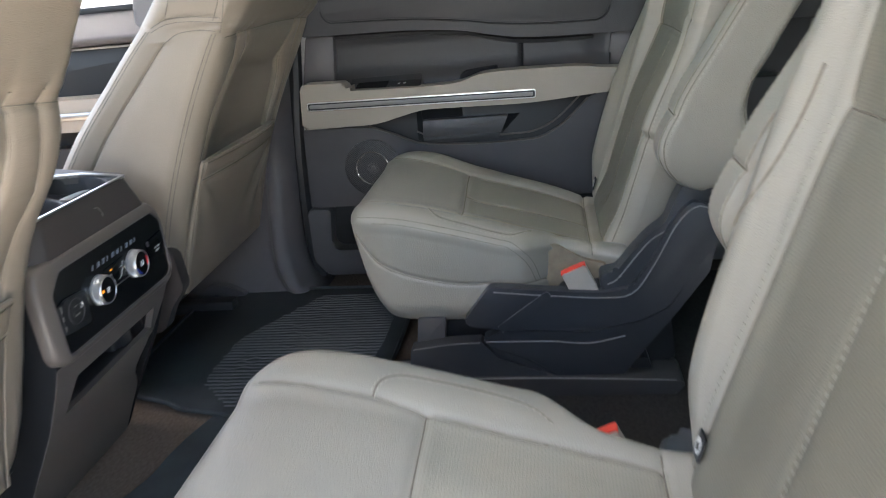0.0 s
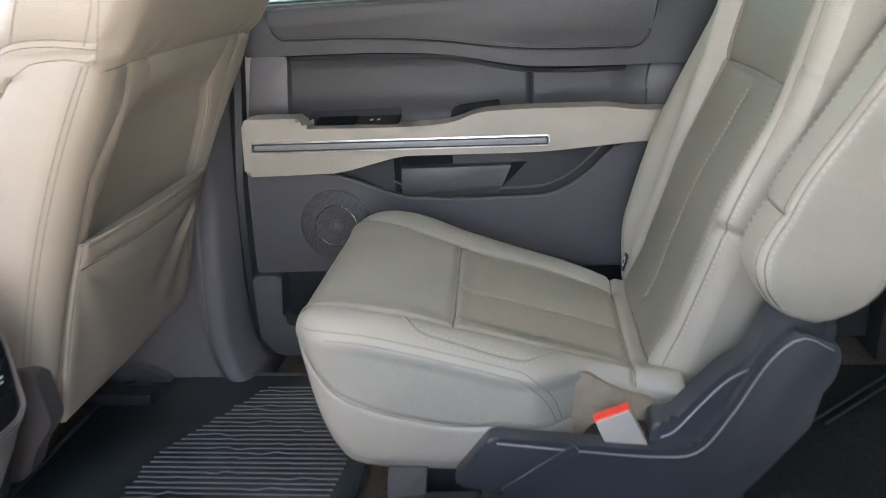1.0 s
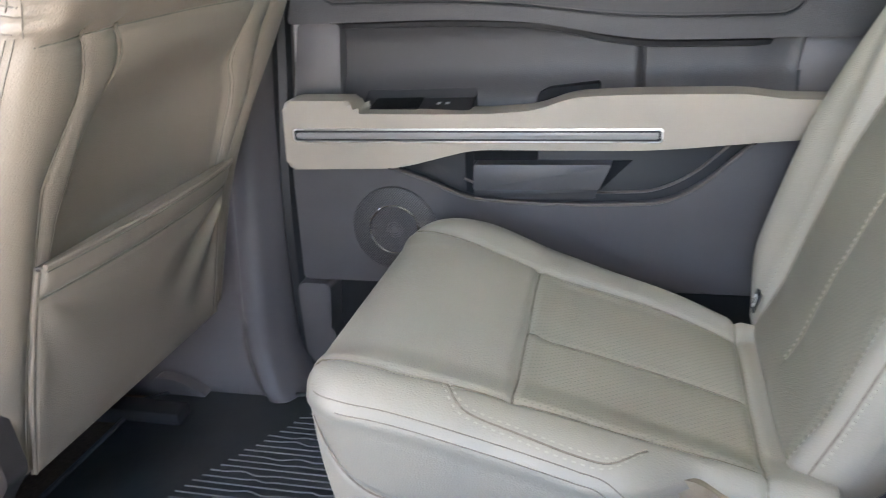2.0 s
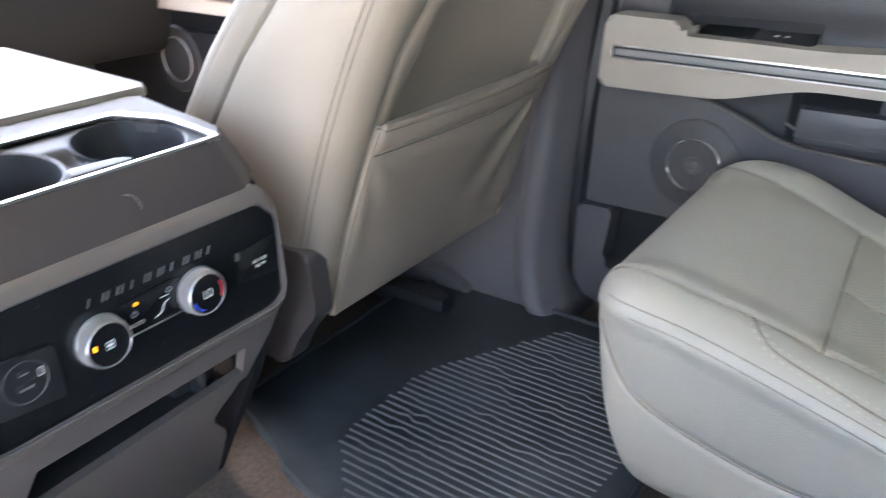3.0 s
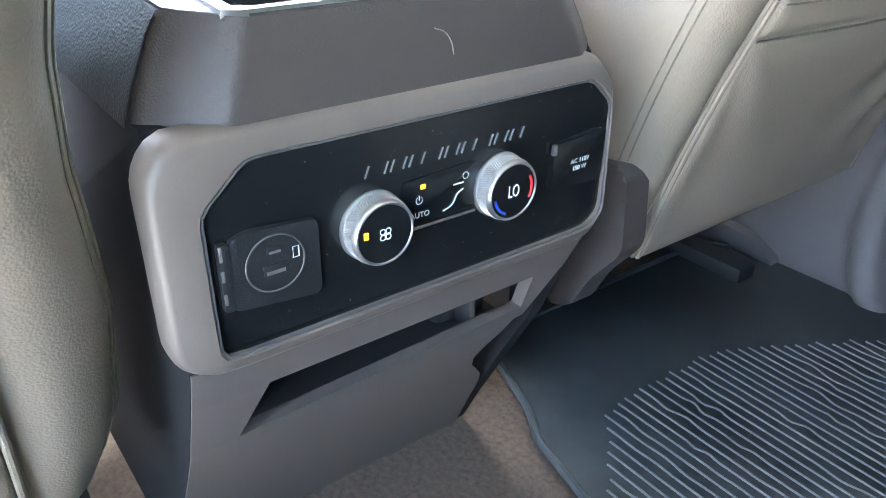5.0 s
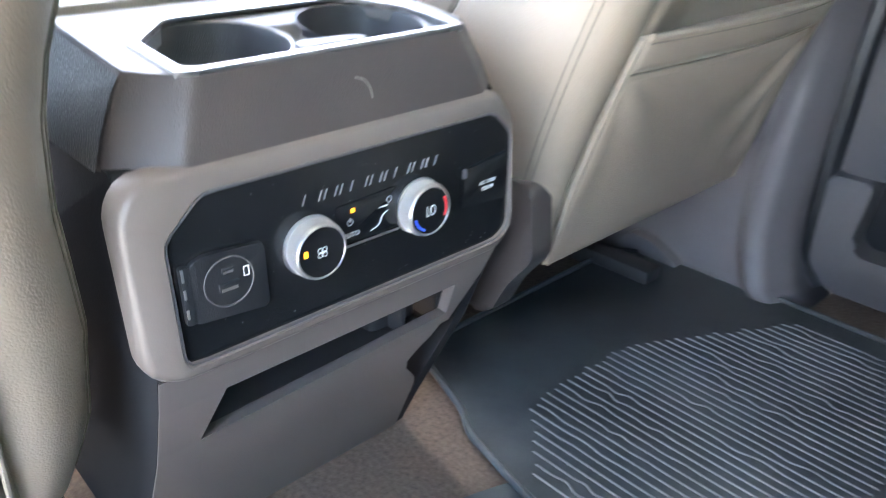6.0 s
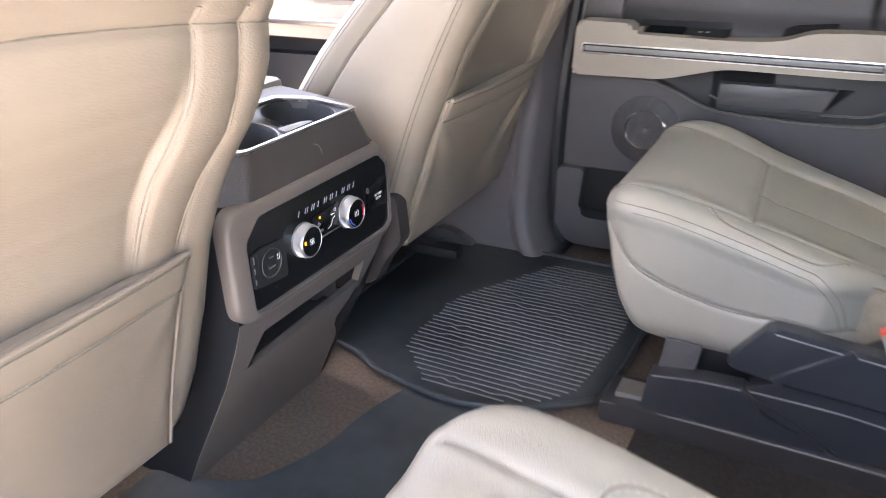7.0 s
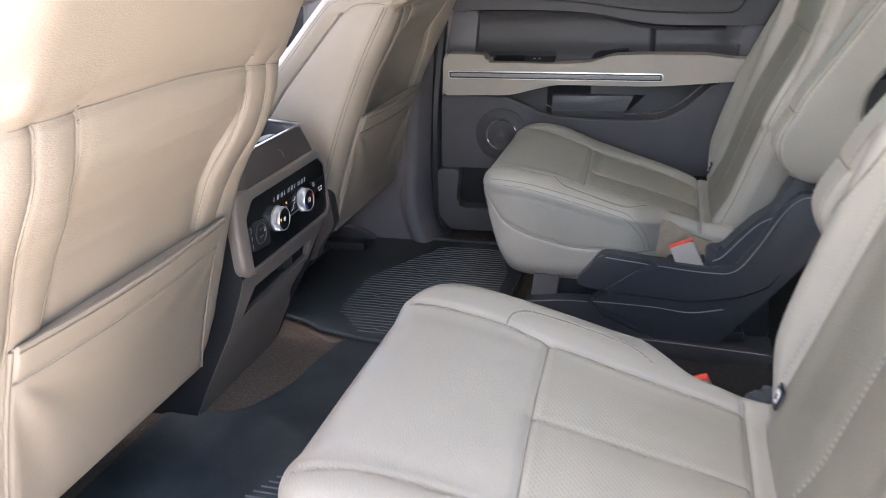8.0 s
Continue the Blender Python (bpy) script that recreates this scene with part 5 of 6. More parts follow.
    flank = lambda off, lo, hi: [(float(xb(q) - off(q)), float(q)) for q in np.linspace(lo, hi, 14)]
    arc = [(-0.380, 0.664), (-0.361, 0.6735), (-0.328, 0.6755), (-0.300, 0.672)]
    across = [(-0.407, 0.685), (-0.381, 0.695), (-0.346, 0.697), (-0.289, 0.691)]
    for side in ("left", "right"):
        body.seams([(side, flank(lambda q: th(q) - 0.073, 0.25, 0.655) + arc), (side, flank(lambda q: 0.022, 0.21, 0.668)), (side, flank(lambda q: 0.029, 0.21, 0.668)),
                    (side, across), (side, [(p, q - 0.007) for p, q in across]), (side, [(-0.294, 0.669), (-0.286, 0.691), (-0.275, 0.728), (-0.255, 0.80)]), (side, [(-0.302, 0.688), (-0.283, 0.728), (-0.263, 0.80)]),
                    (side, [(-0.380, 0.696), (-0.363, 0.734), (-0.335, 0.80)]), (side, flank(lambda q: th(q) - 0.026, 0.30, 0.68)), (side, flank(lambda q: th(q) - 0.033, 0.30, 0.68))], seat, 0.0008)
    # map pocket
    nu_, nz = 110, 84
    z_top, z_hem, z_low = (0.4565, 0.4215, 0.205) if sg > 0 else (0.4285, 0.3845, 0.172)
    U, Z = np.meshgrid(np.linspace(-0.200, 0.200, nu_), np.linspace(z_low, z_top, nz))
    edge = np.minimum(1, np.minimum((0.200 - np.abs(U)) / 0.014, (Z - z_low) / 0.02))
    sag = 0.013 * np.clip(1 - (U / 0.2) ** 2, 0, 1) * np.clip((Z - z_low) / 0.2, 0, 1)
    # soft folds that fan out from the two upper corners
    folds = 0
    for cu, size in ((0.205, 1.0), (-0.205, 0.35)):
        far, drop = np.abs(cu - U), z_hem + 0.012 - Z
        ang, reach = np.arctan2(drop, far + 1e-6), np.hypot(far, drop)
        folds = folds + size * (0.0065 if sg > 0 else 0.0026) * np.sin(9.5 * ang - 1.2 + 3.0 * reach) * np.exp(-((reach - 0.09) / 0.11) ** 2)
    folds = folds + (0.0022 if sg > 0 else 0.0008) * np.sin(34 * (Z - 0.3) - 15 * U) * np.sin(11 * U + 1)
    folds = folds * smooth01(Z, z_low + 0.01, z_low + 0.06) * (1 - smooth01(Z, z_hem - 0.03, z_hem - 0.004))
    middle = (z_top + z_hem) / 2 + 0.002
    hem = 0.0038 * np.exp(-(((Z - middle) / (0.46 * (z_top - z_hem))) ** 4)) - 0.0030 * np.exp(-(((Z - z_hem) / 0.003) ** 2))
    X = xb(Z) + np.where(edge < 0.05, -0.006, 0.0045 * np.clip(edge, 0, 1) ** 0.5 + sag + folds * np.clip(edge, 0, 1) + hem)
    U = np.where(U > 0, U * 0.92 * waist(Z), U)
    front = np.stack([X, Y(U), Z], -1).reshape(-1, 3)
    inside = np.stack([xb(Z) - 0.004, Y(U), Z], -1).reshape(-1, 3)
    i = (np.arange(nz - 1)[:, None] * nu_ + np.arange(nu_ - 1)[None]).ravel()
    quads = np.stack([i, i + 1, i + nu_ + 1, i + nu_], -1)[:, ::sg].tolist()
    n = nu_ * nz
    topr = [(n - nu_ + q, n - nu_ + q + 1, 2 * n - nu_ + q + 1, 2 * n - nu_ + q)[::sg] for q in range(nu_ - 1)]
    pk = mesh_object("map_pocket", np.concatenate([front, inside]), quads + topr, LEATHER_BACK, seat, True, "gathered vinyl map pocket")

    def along(zz, proud):
        return [(float(xb(np.float64(zz)) + proud + 0.013 * max(0, 1 - (q / 0.2) ** 2)), Y(q * (0.92 * waist(zz) if q > 0 else 1)), zz) for q in np.linspace(-0.197, 0.197, 40)]
    part("pocket_piping", tube(along(z_top, 0.0055), 0.0030, 8), LEATHER_BACK, pk)
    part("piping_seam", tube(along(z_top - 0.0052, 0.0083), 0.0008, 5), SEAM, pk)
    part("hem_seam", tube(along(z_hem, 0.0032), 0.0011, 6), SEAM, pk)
    for side_u in (-0.2005, 0.1850):
        welt = [(float(xb(q)) + 0.0012, Y(side_u * (float(waist(q)) if side_u > 0 else 1)), float(q)) for q in np.linspace(z_low + 0.004, z_top - 0.002, 40)]
        part("pocket_welt", tube(welt, 0.0024, 8), LEATHER_BACK, pk)
    verts, faces = [], []
    for a_, b_ in zip(along(z_hem + 0.0045, 0.0068), along(z_hem + 0.0045, 0.0068)[1:]):
        for t0 in (0.05, 0.55):
            p, q = Vector(a_).lerp(Vector(b_), t0), Vector(a_).lerp(Vector(b_), t0 + 0.3)
            k = len(verts)
            verts += [p + Vector((0, 0, -0.0007)), q + Vector((0, 0, -0.0007)), q + Vector((0.0004, 0, 0.0007)), p + Vector((0.0004, 0, 0.0007))]
            faces.append((k, k + 1, k + 2, k + 3))
    tagged(mesh_object("hem_stitching", verts, faces, THREAD, pk, False, "fine sewn thread"), kind="stuff")
    # shields and base
    a, b = Y(-0.254), Y(-0.225)
    if sg > 0:
        part("side_shield", prism(fillet([(-0.452, 0.315), (-0.445, 0.24), (-0.478, 0.199), (-0.498, 0.158), (-0.529, 0.150), (-0.60, 0.20), (-0.62, 0.32)], 0.012), a, b, "y", 0.006), PLASTIC_UMBER, seat, "umber plastic hinge cover")
    part("back_skirt", prism(fillet([(-0.58, low - 0.025), (-0.490, low + 0.005), (-0.60, 0.26), (-0.66, low - 0.025)], 0.01), min(Y(-0.235), Y(0.235)), max(Y(-0.235), Y(0.235)), "y", 0.004), BLACK, seat)
    part("seat_base", box(-1.05, -0.68, min(Y(-0.22), Y(0.22)), max(Y(-0.22), Y(0.22)), 0.04, 0.20, 0.01), BLACK, seat)
    part("cushion", box(-1.16, -0.64, min(Y(-0.245), Y(0.25)), max(Y(-0.245), Y(0.25)), 0.19, 0.28, 0.03, 4), LEATHER_BACK, seat)
    part("rail", box(-1.05, -0.555, Y(0.17) - 0.02, Y(0.17) + 0.02, 0.003, 0.035, 0.006), BLACK, seat, "dark covered seat rail")
    return seat


front_seat(1, "tan leather front passenger seat with a map pocket")
front_seat(-1, "tan leather driver seat with a map pocket")

# ---- centre console ----
console = thing("center_console", "graphite centre console with cup holders and rear climate panel", "console", (-0.5, MID, 0.0))
PY, TY = 1.022, 1.021     # middle of the rear panel, middle of the top

# upper body: from the panel's top up to the cup-holder rim, and on to the front
def rect(x0, x1, yc, h, r):
    return fillet([(x0, yc - h), (x1 - 1.1 * r, yc - h), (x1, yc - h + 1.5 * r), (x1, yc + h - 1.2 * r), (x1 - r, yc + h), (x0, yc + h)], [0.01, 0.006, 0.006, 0.006, 0.006, 0.01], 4)


levels = [(0.4235, -1.0, -0.4335, PY, 0.160, 0.026), (0.440, -1.0, -0.4365, PY, 0.1535, 0.026), (0.466, -1.0, -0.4415, TY, 0.140, 0.024), (0.4735, -1.0, -0.4435, TY, 0.1345, 0.022)]
rise = lambda x: 0.118 * max(0.0, -0.4435 - x)      # the top climbs a little towards the front
bm = bmesh.new()
prev = None
for z, x0, x1, yc, h, r in levels:
    ring = [bm.verts.new((x, y, z + (rise(max(x, -0.62)) if z > 0.47 else 0))) for x, y in rect(x0, x1, yc, h, r)]
    if prev:
        for q in range(len(ring)):
            bm.faces.new((prev[q], prev[(q + 1) % len(ring)], ring[(q + 1) % len(ring)], ring[q]))
    prev = ring
upper = part("upper_body", bm, PLASTIC_UMBER, console)
CC = (-0.50, TY)
rim_out = by_angle(rect(-0.588, -0.4455, TY, 0.1335, 0.02), 96, CC)
hole = [(-0.4500, TY - 0.104), (-0.4500, TY + 0.112), (-0.508, TY + 0.108), (-0.548, TY + 0.080), (-0.548, TY - 0.070), (-0.508, TY - 0.106)]
rim_in = by_angle(fillet(hole, 0.006), 96, CC)
part("top_plate", ring_plate(rim_out, rim_in, lambda p: Vector((p[0], p[1], 0.4742 + rise(p[0]))), (0, 0, -0.012)), TOP_SATIN, console, "grey satin top")
rim_c = by_angle(fillet([(x + (0.0042 if x > -0.47 else -0.0085), TY + (y - TY) * 1.068) for x, y in hole], 0.006), 96, CC)
part("chrome_rim", ring_plate(rim_c, rim_in, lambda p: Vector((p[0], p[1], 0.4764 + rise(p[0]))), (0, 0, -0.005)), CHROME, console, "bright chrome cup-holder rim")
# grained pads on the flanks; on the driver's side the pad wraps the chamfered corner
for s_ in (-1, 1):
    bm = bmesh.new()
    rows_ = []
    for z, x0, x1, yc, h, r in levels:
        z = min(z, 0.4718)
        line = [(-0.995, h + 0.0022), (-0.80, h + 0.0022), (-0.62, h + 0.0022), (-0.54, h + 0.0022), (x1 - 1.1 * r - 0.0005, h + 0.0022)]
        rows_.append([bm.verts.new((x, yc + s_ * y, z + (rise(max(x, -0.62)) if z > 0.47 else 0))) for x, y in line])
    for p, w in zip(rows_, rows_[1:]):
        for q in range(len(p) - 1):
            bm.faces.new((p[q], p[q + 1], w[q + 1], w[q]))
    bmesh.ops.solidify(bm, geom=bm.faces[:], thickness=0.002)
    part("side_pad", bm, PAD_BLACK, console, "black grained side pad")
# cup holders
part("cup_tray", prism(fillet([(-0.446, TY - 0.12), (-0.446, TY + 0.12), (-0.56, TY + 0.12), (-0.56, TY - 0.12)], 0.01), 0.37, 0.375, "z", 0), BLACK, console, "black moulded tray")
CUPS = (-0.057, 0.060)
for q in CUPS:
    bm = bmesh.new()
    rings = []
    for r, z in ((0.0495, 0.4724), (0.0472, 0.4714), (0.0460, 0.4662), (0.0415, 0.390), (0.037, 0.382), (0.0005, 0.382)):
        rings.append([bm.verts.new((-0.4985 + r * math.cos(a), TY + q + r * math.sin(a), z + rise(-0.4985 + r * math.cos(a)))) for a in np.linspace(0, 2 * math.pi, 48, endpoint=False)])
    for p, w in zip(rings, rings[1:]):
        for k_ in range(48):
            bm.faces.new((p[k_], p[(k_ + 1) % 48], w[(k_ + 1) % 48], w[k_]))
    part("cup_holder", bm, BLACK, console, "round black cup holder")


def cup_shelf():
    """The shelf round the two cups, with a sunken bridge between them."""
    bm = bmesh.new()
    res, grid = 0.002, {}
    xs, ys = np.arange(-0.552, -0.4465, res), np.arange(TY - 0.112, TY + 0.116, res)
    for ix, x in enumerate(xs[:-1]):
        for iy, y in enumerate(ys[:-1]):
            if min(math.hypot(x + res / 2 + 0.4985, y + res / 2 - TY - q) for q in CUPS) > 0.0475:
                quad = []
                for a, b in ((ix, iy), (ix + 1, iy), (ix + 1, iy + 1), (ix, iy + 1)):
                    if (a, b) not in grid:
                        sunk = 0.010 * math.exp(-((ys[b] - TY - 0.0015) / 0.013) ** 4) * math.exp(-((xs[a] + 0.490) / 0.022) ** 4)
                        grid[a, b] = bm.verts.new((xs[a], ys[b], 0.4717 + rise(xs[a]) - sunk))
                    quad.append(grid[a, b])
                bm.faces.new(quad)
    return bm


part("cup_shelf", cup_shelf(), BLACK, console)
part("cup_divider", prism(fillet([(-0.472, TY - 0.016), (-0.4525, TY - 0.022), (-0.4525, TY + 0.034), (-0.466, TY + 0.028)], 0.004), 0.4778, 0.462, "z", 0.002), TOP_SATIN, console, "small grey cup tab")
# lid
lid = part("lid", prism(fillet([(-0.935, TY - 0.145), (-0.592, TY - 0.138), (-0.592, TY + 0.154), (-0.935, TY + 0.180)], 0.014), 0.4965, 0.486, "z", 0.005, 4), LEATHER_LID, console, "pale padded leather armrest lid")
part("lid_gap", prism(fillet([(-0.93, TY - 0.135), (-0.586, TY - 0.130), (-0.588, TY + 0.146), (-0.93, TY + 0.168)], 0.01), 0.4875, 0.46, "z"), BLACK, console)
# lower sides of the console
# matt black here holds the shade between console and front seats
for s_, yy in ((-1, PY - 0.1586), (1, PY + 0.1530)):
    part("side_panel", prism(fillet([(-1.25, 0.0), (-0.5765, 0.0), (-0.5465, 0.06), (-0.4765, 0.19), (-0.4515, 0.25), (-0.4395, 0.284), (-0.450, 0.425), (-1.25, 0.425)], 0.004), yy, yy - s_ * 0.014, "y", 0.004), MATT_BLACK, console, "moulded side panel, blackened for the shade beside the seat")
part("scratch_mark", tube(curve_through([(-0.4385, 1.030, 0.456), (-0.4375, 1.037, 0.453), (-0.4365, 1.041, 0.447), (-0.4355, 1.042, 0.440)], 14), 0.0004, 4), SATIN, upper, "pale curved scratch")
# rear panel surround
so = fillet([(PY - 0.169, 0.300), (PY - 0.169, 0.408), (PY - 0.156, 0.4255), (PY + 0.141, 0.4260), (PY + 0.161, 0.403), (PY + 0.163, 0.304), (PY + 0.148, 0.2845), (PY - 0.152, 0.2845)], 0.012, 5)
si = fillet([(PY - 0.143, 0.302), (PY - 0.143, 0.384), (PY - 0.116, 0.4085), (PY + 0.134, 0.4085), (PY + 0.154, 0.390), (PY + 0.154, 0.306), (PY + 0.140, 0.2965), (PY - 0.138, 0.2965)], 0.006, 5)
n_ = 160
c0 = (PY, 0.352)
o1, o2, i1, i2 = by_angle(so, n_, c0), by_angle([(PY + (y - PY) * 0.985, 0.352 + (z - 0.352) * 0.965) for y, z in so], n_, c0), by_angle([(PY + (y - PY) * 1.012, 0.352 + (z - 0.352) * 1.03) for y, z in si], n_, c0), by_angle(si, n_, c0)
lean = lambda z: -0.03 * (z - 0.35)          # the panel leans a little forward at its top
bm = bmesh.new()
rings = []
o3 = by_angle([(PY + (y - PY) * 0.965, 0.352 + (z - 0.352) * 0.925) for y, z in so], n_, c0)
for line, x in ((o1, -0.446), (o1, -0.4345), (o2, -0.4288), (o3, -0.4262), (i1, -0.4252), (i2, -0.4275), (i2, -0.4350)):
    rings.append([bm.verts.new((x + lean(z), y, z)) for y, z in line])
for p, w in zip(rings, rings[1:]):
    for q in range(n_):
        bm.faces.new((p[q], p[(q + 1) % n_], w[(q + 1) % n_], w[q]))
part("panel_surround", bm, PLASTIC_TAUPE, console, "pewter grey panel surround")
bm = prism([(y, z) for y, z in by_angle(si, n_, c0)], -0.4290, -0.445, "x", 0)
fascia = part("climate_fascia", bm, GLOSS, console, "gloss black rear climate panel")
part("fascia_lip", tube([(-0.4268 + lean(z), y, z) for y, z in by_angle(si, n_, c0)], 0.0010, 6, True), PLASTIC_MID, fascia, "thin dark lip")
FX = -0.4290


def knob(y, z, name_label):
    k0 = part("knob", lathe([(0.0222, FX), (0.0222, FX + 0.0015), (0.0206, FX + 0.0022), (0.0207, FX + 0.0112), (0.0203, FX + 0.0138), (0.0195, FX + 0.0150), (0.0185, FX + 0.0150), (0.0181, FX + 0.0142)], (0, y, z), "x", 72), KNOB, fascia, name_label)
    bm = bmesh.new()
    for q in range(84):
        for row, h0 in enumerate((0.0024, 0.0046, 0.0068, 0.0090)):
            a = 2 * math.pi * (q + 0.5 * (row % 2)) / 84
            c = Vector((0, math.cos(a), math.sin(a)))
            t_ = Vector((0, -math.sin(a), math.cos(a)))
            base = Vector((FX + h0, y, z)) + c * 0.0206
            v = [bm.verts.new(base + t_ * 0.0007 + Vector((0.0013, 0, 0))), bm.verts.new(base + Vector((0.0026, 0, 0))), bm.verts.new(base - t_ * 0.0007 + Vector((0.0013, 0, 0))), bm.verts.new(base)]
            tip = bm.verts.new(base + c * 0.0008 + Vector((0.0013, 0, 0)))
            for w in range(4):
                bm.faces.new((v[w], v[(w + 1) % 4], tip))
    tagged(part("knurling", bm, KNOB, k0, "", False), kind="stuff")
    part("knob_face", lathe([(0.0182, FX + 0.0130), (0.0182, FX + 0.0144), (0.0005, FX + 0.0144)], (0, y, z), "x", 48), GLOSS, k0, "gloss black knob face")
    return k0


KZ = 0.3500
k_fan = knob(0.979, KZ, "knurled chrome fan knob")
k_temp = knob(1.0770, KZ + 0.0015, "knurled chrome temperature knob")
FACE = FX + 0.0147
for q in range(4):
    a = math.pi / 4 + q * math.pi / 2
    part("fan_mark", tube([(FACE, 0.979 + (0.0022 + 0.0022 * math.cos(w)) * math.cos(a) - 0.0018 * math.sin(w) * math.sin(a), KZ + (0.0022 + 0.0022 * math.cos(w)) * math.sin(a) + 0.0018 * math.sin(w) * math.cos(a)) for w in np.linspace(0, 2 * math.pi, 14, endpoint=False)], 0.0004, 4, True), WHITE, k_fan)
part("indicator", box(FACE - 0.0004, FACE + 0.0004, 0.9645, 0.9675, KZ, KZ + 0.0045, 0.0002), AMBER, k_fan, "glowing amber mark")
for mat_, a0, a1 in ((BLUE, 3.35, 4.3), (REDPRINT, -0.5, 0.55)):
    part("arc_mark", tube([(FACE, 1.0770 + 0.0155 * math.cos(w), KZ + 0.0015 + 0.0155 * math.sin(w)) for w in np.linspace(a0, a1, 16)], 0.0009, 6), mat_, k_temp, "blue arc" if mat_ is BLUE else "red arc")
face_m = lambda y, z, x=FX + 0.0006: Matrix.Translation((x, y, z)) @ Matrix(((0, 0, 1, 0), (1, 0, 0, 0), (0, 1, 0, 0), (0, 0, 0, 1)))
letters("readout", "LO", 0.012, face_m(1.0770, KZ + 0.0015, FACE + 0.0002) @ Matrix.Diagonal((0.62, 1, 1, 1)), WHITE, k_temp)
# display between the knobs
disp = part("display", prism(fillet([(1.000, 0.341), (1.000, 0.371), (1.056, 0.3735), (1.056, 0.343)], 0.003), FX + 0.0012, FX - 0.001, "x", 0.0005), GLOSS, fascia, "gloss black touch display")
part("bright_line", box(FX + 0.001, FX + 0.0025, 1.001, 1.056, 0.3385, 0.3402, 0.0004), CHROME, disp)
part("indicator", box(FX + 0.001, FX + 0.0020, 1.013, 1.0165, 0.3645, 0.3675, 0.0003), AMBER, disp, "glowing amber light")
part("power_mark", tube([(FX + 0.0016, 1.012 + 0.0024 * math.sin(w), 0.3575 + 0.0024 * math.cos(w)) for w in np.linspace(0.5, 5.8, 16)], 0.0003, 4), WHITE, disp)
part("power_bar", box(FX + 0.0013, FX + 0.0018, 1.0117, 1.0123, 0.3575, 0.3607, 0.0), WHITE, disp)
letters("auto_sign", "AUTO", 0.0052, face_m(1.0125, 0.3475, FX + 0.0015), WHITE, disp)
part("seat_mark", tube(curve_through([(FX + 0.0016, 1.030, 0.3455), (FX + 0.0016, 1.037, 0.348), (FX + 0.0016, 1.041, 0.3545), (FX + 0.0016, 1.046, 0.357)], 16), 0.0006, 4), WHITE, disp)
part("head_mark", tube([(FX + 0.0016, 1.0475 + 0.0022 * math.sin(w), 0.3655 + 0.0022 * math.cos(w)) for w in np.linspace(0, 2 * math.pi, 16, endpoint=False)], 0.0003, 4, True), WHITE, disp)
part("arrow_mark", box(FX + 0.0013, FX + 0.0018, 1.038, 1.046, 0.3608, 0.3618, 0.0), WHITE, disp)
# model lettering as plain slanted bars
for q in range(10):
    y = 0.9746 + q * 0.0131
    for dy in ((0.0, 0.0042) if q % 3 else (0.0,)):
        bm = prism([(y + dy, 0.3805), (y + dy + 0.0009, 0.3805), (y + dy + 0.0038, 0.3875), (y + dy + 0.0029, 0.3875)], FX + 0.0008, FX - 0.0005, "x")
        part("badge_bar", bm, KNOB, fascia, "small plain silver bar")
# charging socket
usb = part("usb_plate", prism(fillet([(0.888, 0.325), (0.890, 0.3665), (0.900, 0.370), (0.942, 0.3665), (0.942, 0.319)], 0.004), FX + 0.004, FX - 0.001, "x", 0.0015), BLACK, fascia, "dark charging socket plate")
part("socket_ring", tube([(FX + 0.0042, 0.9150 + 0.0172 * math.cos(a), 0.3472 + 0.0172 * math.sin(a)) for a in np.linspace(0, 2 * math.pi, 48, endpoint=False)], 0.0006, 6, True), PLASTIC_MID, usb)
for zz, hh, ww in ((0.3556, 0.0022, 0.0045), (0.3440, 0.0032, 0.0075)):
    sk = part("usb_slot", box(FX + 0.002, FX + 0.0046, 0.915 - ww, 0.915 + ww, zz - hh, zz + hh, 0.0008), BLACK, usb)
    part("contact", box(FX + 0.0045, FX + 0.0049, 0.915 - ww * 0.8, 0.915 + ww * 0.7, zz - hh * 0.9, zz - hh * 0.2, 0.0), SATIN, sk, "bare metal contact")
part("battery_mark", tube([(FX + 0.0043, y, z) for y, z in ((0.9255, 0.3475), (0.9290, 0.3475), (0.9290, 0.3540), (0.9255, 0.3540))], 0.0005, 4, True), WHITE, usb)
part("hinge_clip", prism(fillet([(0.884, 0.326), (0.884, 0.3665), (0.890, 0.3665), (0.890, 0.326)], 0.002), FX + 0.0045, FX, "x", 0.001), BLACK, usb)
for z0, z1 in ((0.331, 0.338), (0.345, 0.352), (0.357, 0.366)):
    part("worn_edge", box(FX + 0.003, FX + 0.0050, 0.8842, 0.8862, z0, z1, 0.0006), SATIN, usb, "worn bare metal edge")
# dust on the gloss
rng = random.Random(9)
bm = bmesh.new()
for q in range(90):
    y, z, r_ = rng.uniform(PY - 0.13, PY + 0.14), rng.uniform(0.299, 0.405), rng.uniform(0.0002, 0.0005)
    bm.faces.new([bm.verts.new((FX + 0.0005, y + r_ * math.cos(a), z + r_ * math.sin(a))) for a in (0.3, 1.6, 2.9, 4.4)])
tagged(part("dust", bm, STRIP, fascia, "", False), kind="stuff")
# mains outlet flap
ac = part("outlet_flap", prism(fillet([(1.122, 0.336), (1.124, 0.368), (1.174, 0.373), (1.174, 0.331)], 0.003), FX + 0.002, FX - 0.001, "x", 0.001), GLOSS, fascia, "black mains outlet flap")
part("flap_catch", box(FX + 0.001, FX + 0.004, 1.1215, 1.1255, 0.3615, 0.3695, 0.001), PLASTIC_GREY, ac)
letters("outlet_sign", "AC 110V", 0.0048, face_m(1.150, 0.3525, FX + 0.0024), WHITE, ac)
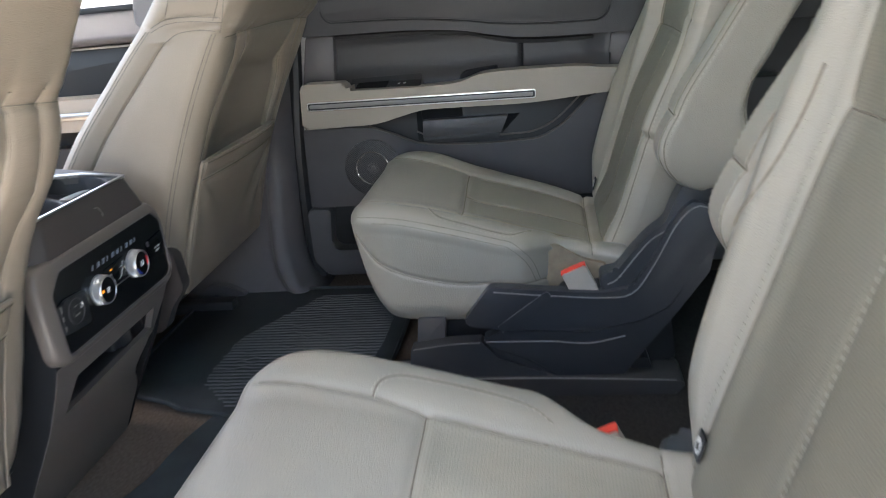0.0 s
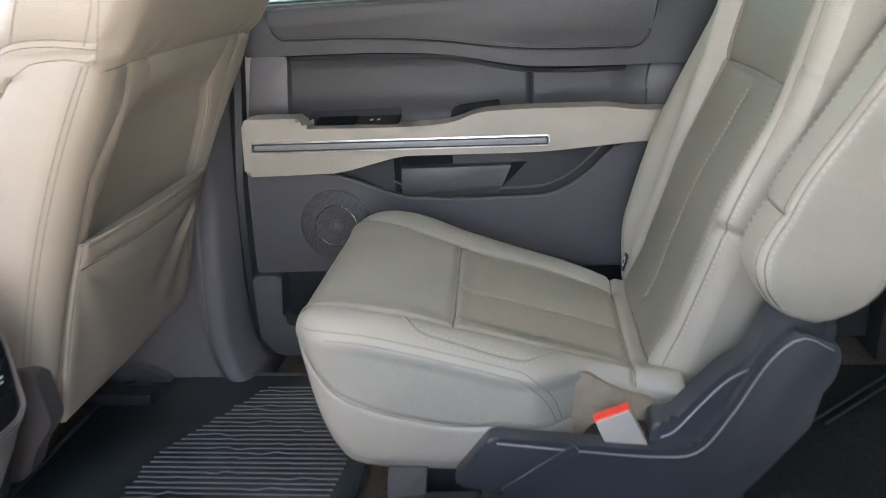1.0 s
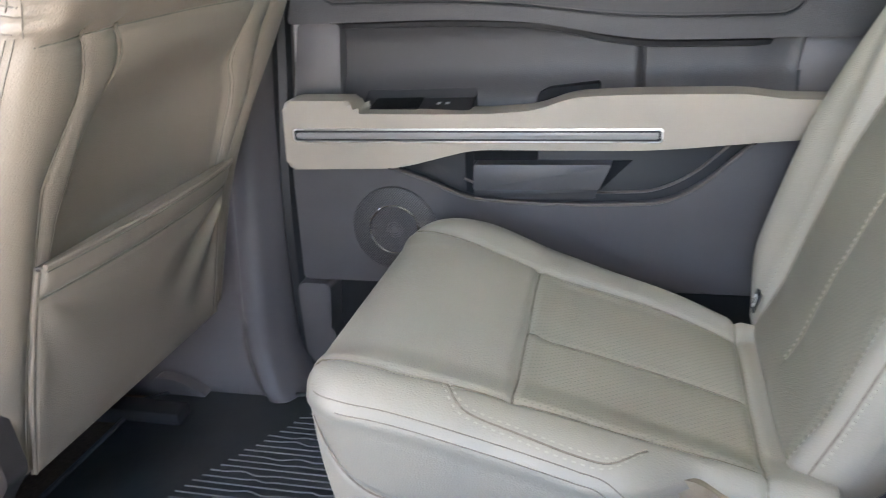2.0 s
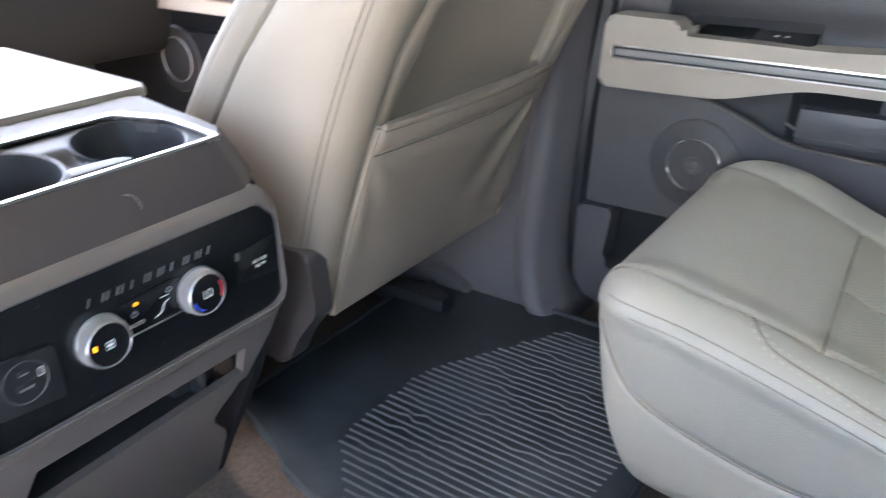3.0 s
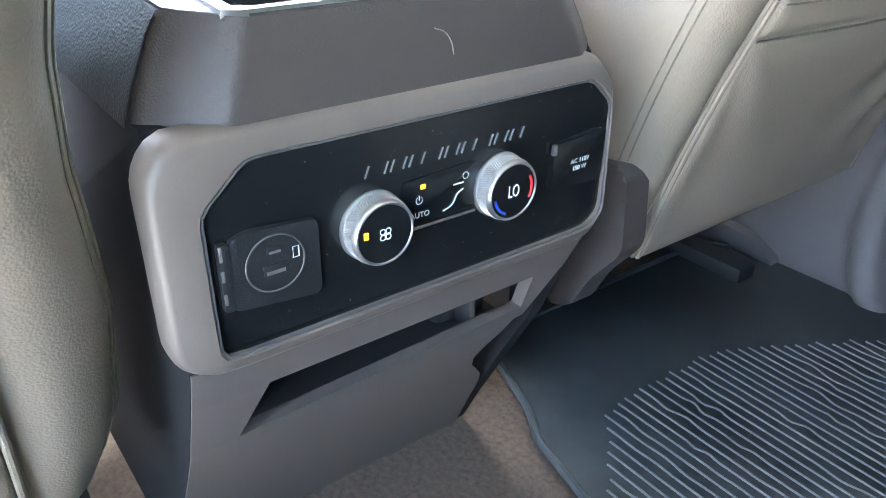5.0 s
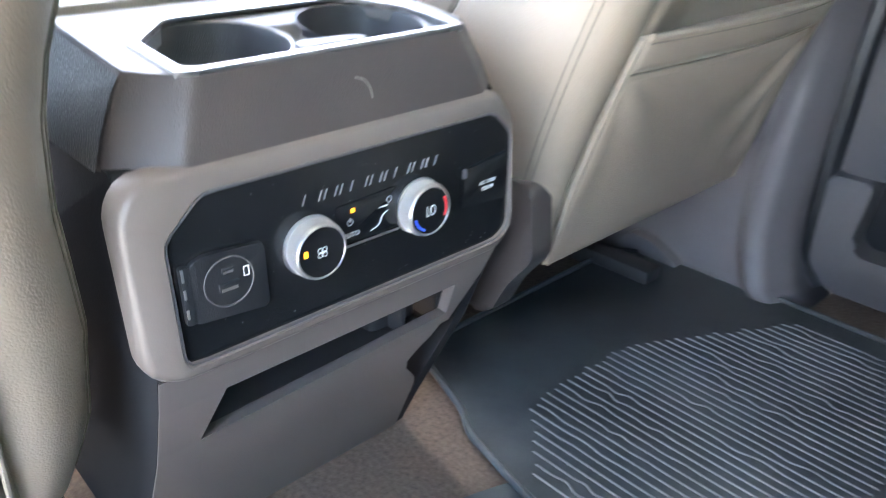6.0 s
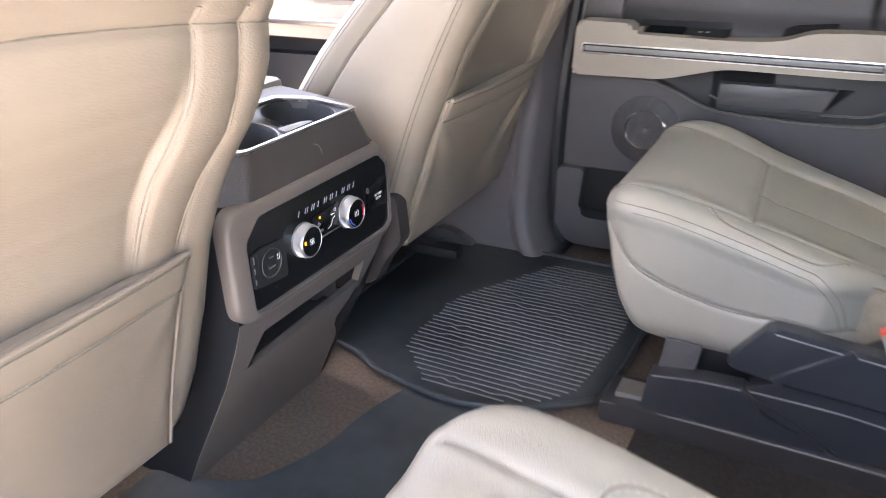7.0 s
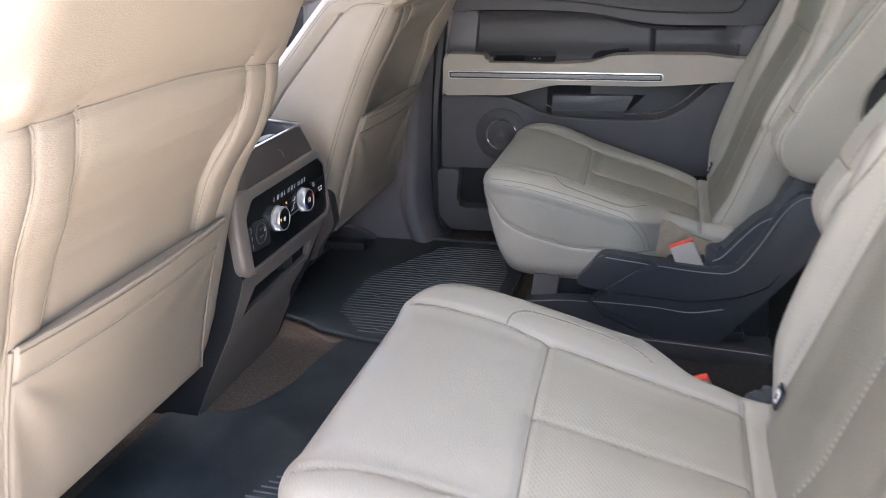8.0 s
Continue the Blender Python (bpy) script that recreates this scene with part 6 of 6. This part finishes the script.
letters("outlet_power_sign", "150 W", 0.0048, face_m(1.150, 0.3470, FX + 0.0024), WHITE, ac)
# lower rear face with the storage slot: leans forward towards the floor
def lower(y, z, off=0.0):
    return Vector((float(np.interp(z, [0.0, 0.06, 0.19, 0.25, 0.285], [-0.575, -0.545, -0.475, -0.450, -0.438])) + off, y, z))


def lower_patch(name, corners, mat, label="", thick=0.012, nn=14, waist=0.0):
    """A patch of the lower face between (y, z) corners: bottom left, bottom right, top right, top left."""
    bm = bmesh.new()
    g = []
    for off in (0.0, -thick):
        rows_ = []
        for a in np.linspace(0, 1, nn):
            rows_.append([])
            for b in np.linspace(0, 1, nn):
                lo = Vector(corners[0]).lerp(Vector(corners[1]), b)
                hi = Vector(corners[3]).lerp(Vector(corners[2]), b)
                p = lo.lerp(hi, a)
                p.x -= waist * b * math.exp(-((p.y - 0.150) / 0.035) ** 2)
                rows_[-1].append(bm.verts.new(lower(p.x, p.y, off)))
        g.append(rows_)
    for rows_ in g:
        for a in range(nn - 1):
            for b in range(nn - 1):
                bm.faces.new((rows_[a][b], rows_[a][b + 1], rows_[a + 1][b + 1], rows_[a + 1][b]))
    f, r = g
    for a in range(nn - 1):
        bm.faces.new((f[a][0], f[a + 1][0], r[a + 1][0], r[a][0]))
        bm.faces.new((f[a][-1], r[a][-1], r[a + 1][-1], f[a + 1][-1]))
        bm.faces.new((f[0][a], r[0][a], r[0][a + 1], f[0][a + 1]))
        bm.faces.new((f[-1][a], f[-1][a + 1], r[-1][a + 1], r[-1][a]))
    return part(name, bm, mat, console, label)


yl, yr = PY - 0.1580, PY + 0.158
lower_patch("lower_face", [(yl + 0.0, 0.0), (yr - 0.015, 0.0), (yr - 0.034, 0.198), (yl, 0.198)], PLASTIC_FOOT, waist=0.032)
lower_patch("lower_post", [(yl, 0.198), (yl + 0.033, 0.198), (yl + 0.05, 0.250), (yl, 0.250)], PLASTIC_FOOT)
lower_patch("lower_post", [(1.1435, 0.198), (yr - 0.0300, 0.198), (yr - 0.0105, 0.250), (1.1375, 0.250)], PLASTIC_FOOT)
lower_patch("lower_lip", [(yl + 0.033, 0.1975), (1.148, 0.1975), (1.146, 0.2115), (yl + 0.033, 0.1985)], PLASTIC_FOOT)
part("slot_tab", box(-0.530, -0.480, 1.100, 1.106, 0.195, 0.253, 0.002), PLASTIC_DARK, console)
lower_patch("lower_band", [(yl, 0.250), (yr - 0.01, 0.250), (yr, 0.284), (yl, 0.284)], PLASTIC_FOOT)
part("slot_floor", prism([(-0.475, yl + 0.02), (-0.475, yr - 0.05), (-0.60, yr - 0.05), (-0.60, yl + 0.02)], 0.198, 0.192, "z"), PLASTIC_DARK, console, "dark storage slot")
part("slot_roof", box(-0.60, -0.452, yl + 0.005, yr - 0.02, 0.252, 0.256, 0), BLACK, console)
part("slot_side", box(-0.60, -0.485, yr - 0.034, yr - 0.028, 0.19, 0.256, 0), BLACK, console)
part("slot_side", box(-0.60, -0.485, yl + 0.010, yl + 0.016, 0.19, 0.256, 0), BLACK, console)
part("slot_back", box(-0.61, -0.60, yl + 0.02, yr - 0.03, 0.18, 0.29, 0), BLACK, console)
part("slot_step", prism(fillet([(-0.50, yr - 0.10), (-0.50, yr - 0.045), (-0.57, yr - 0.045), (-0.57, yr - 0.10)], 0.01), 0.212, 0.199, "z", 0.004), PLASTIC_DARK, console)
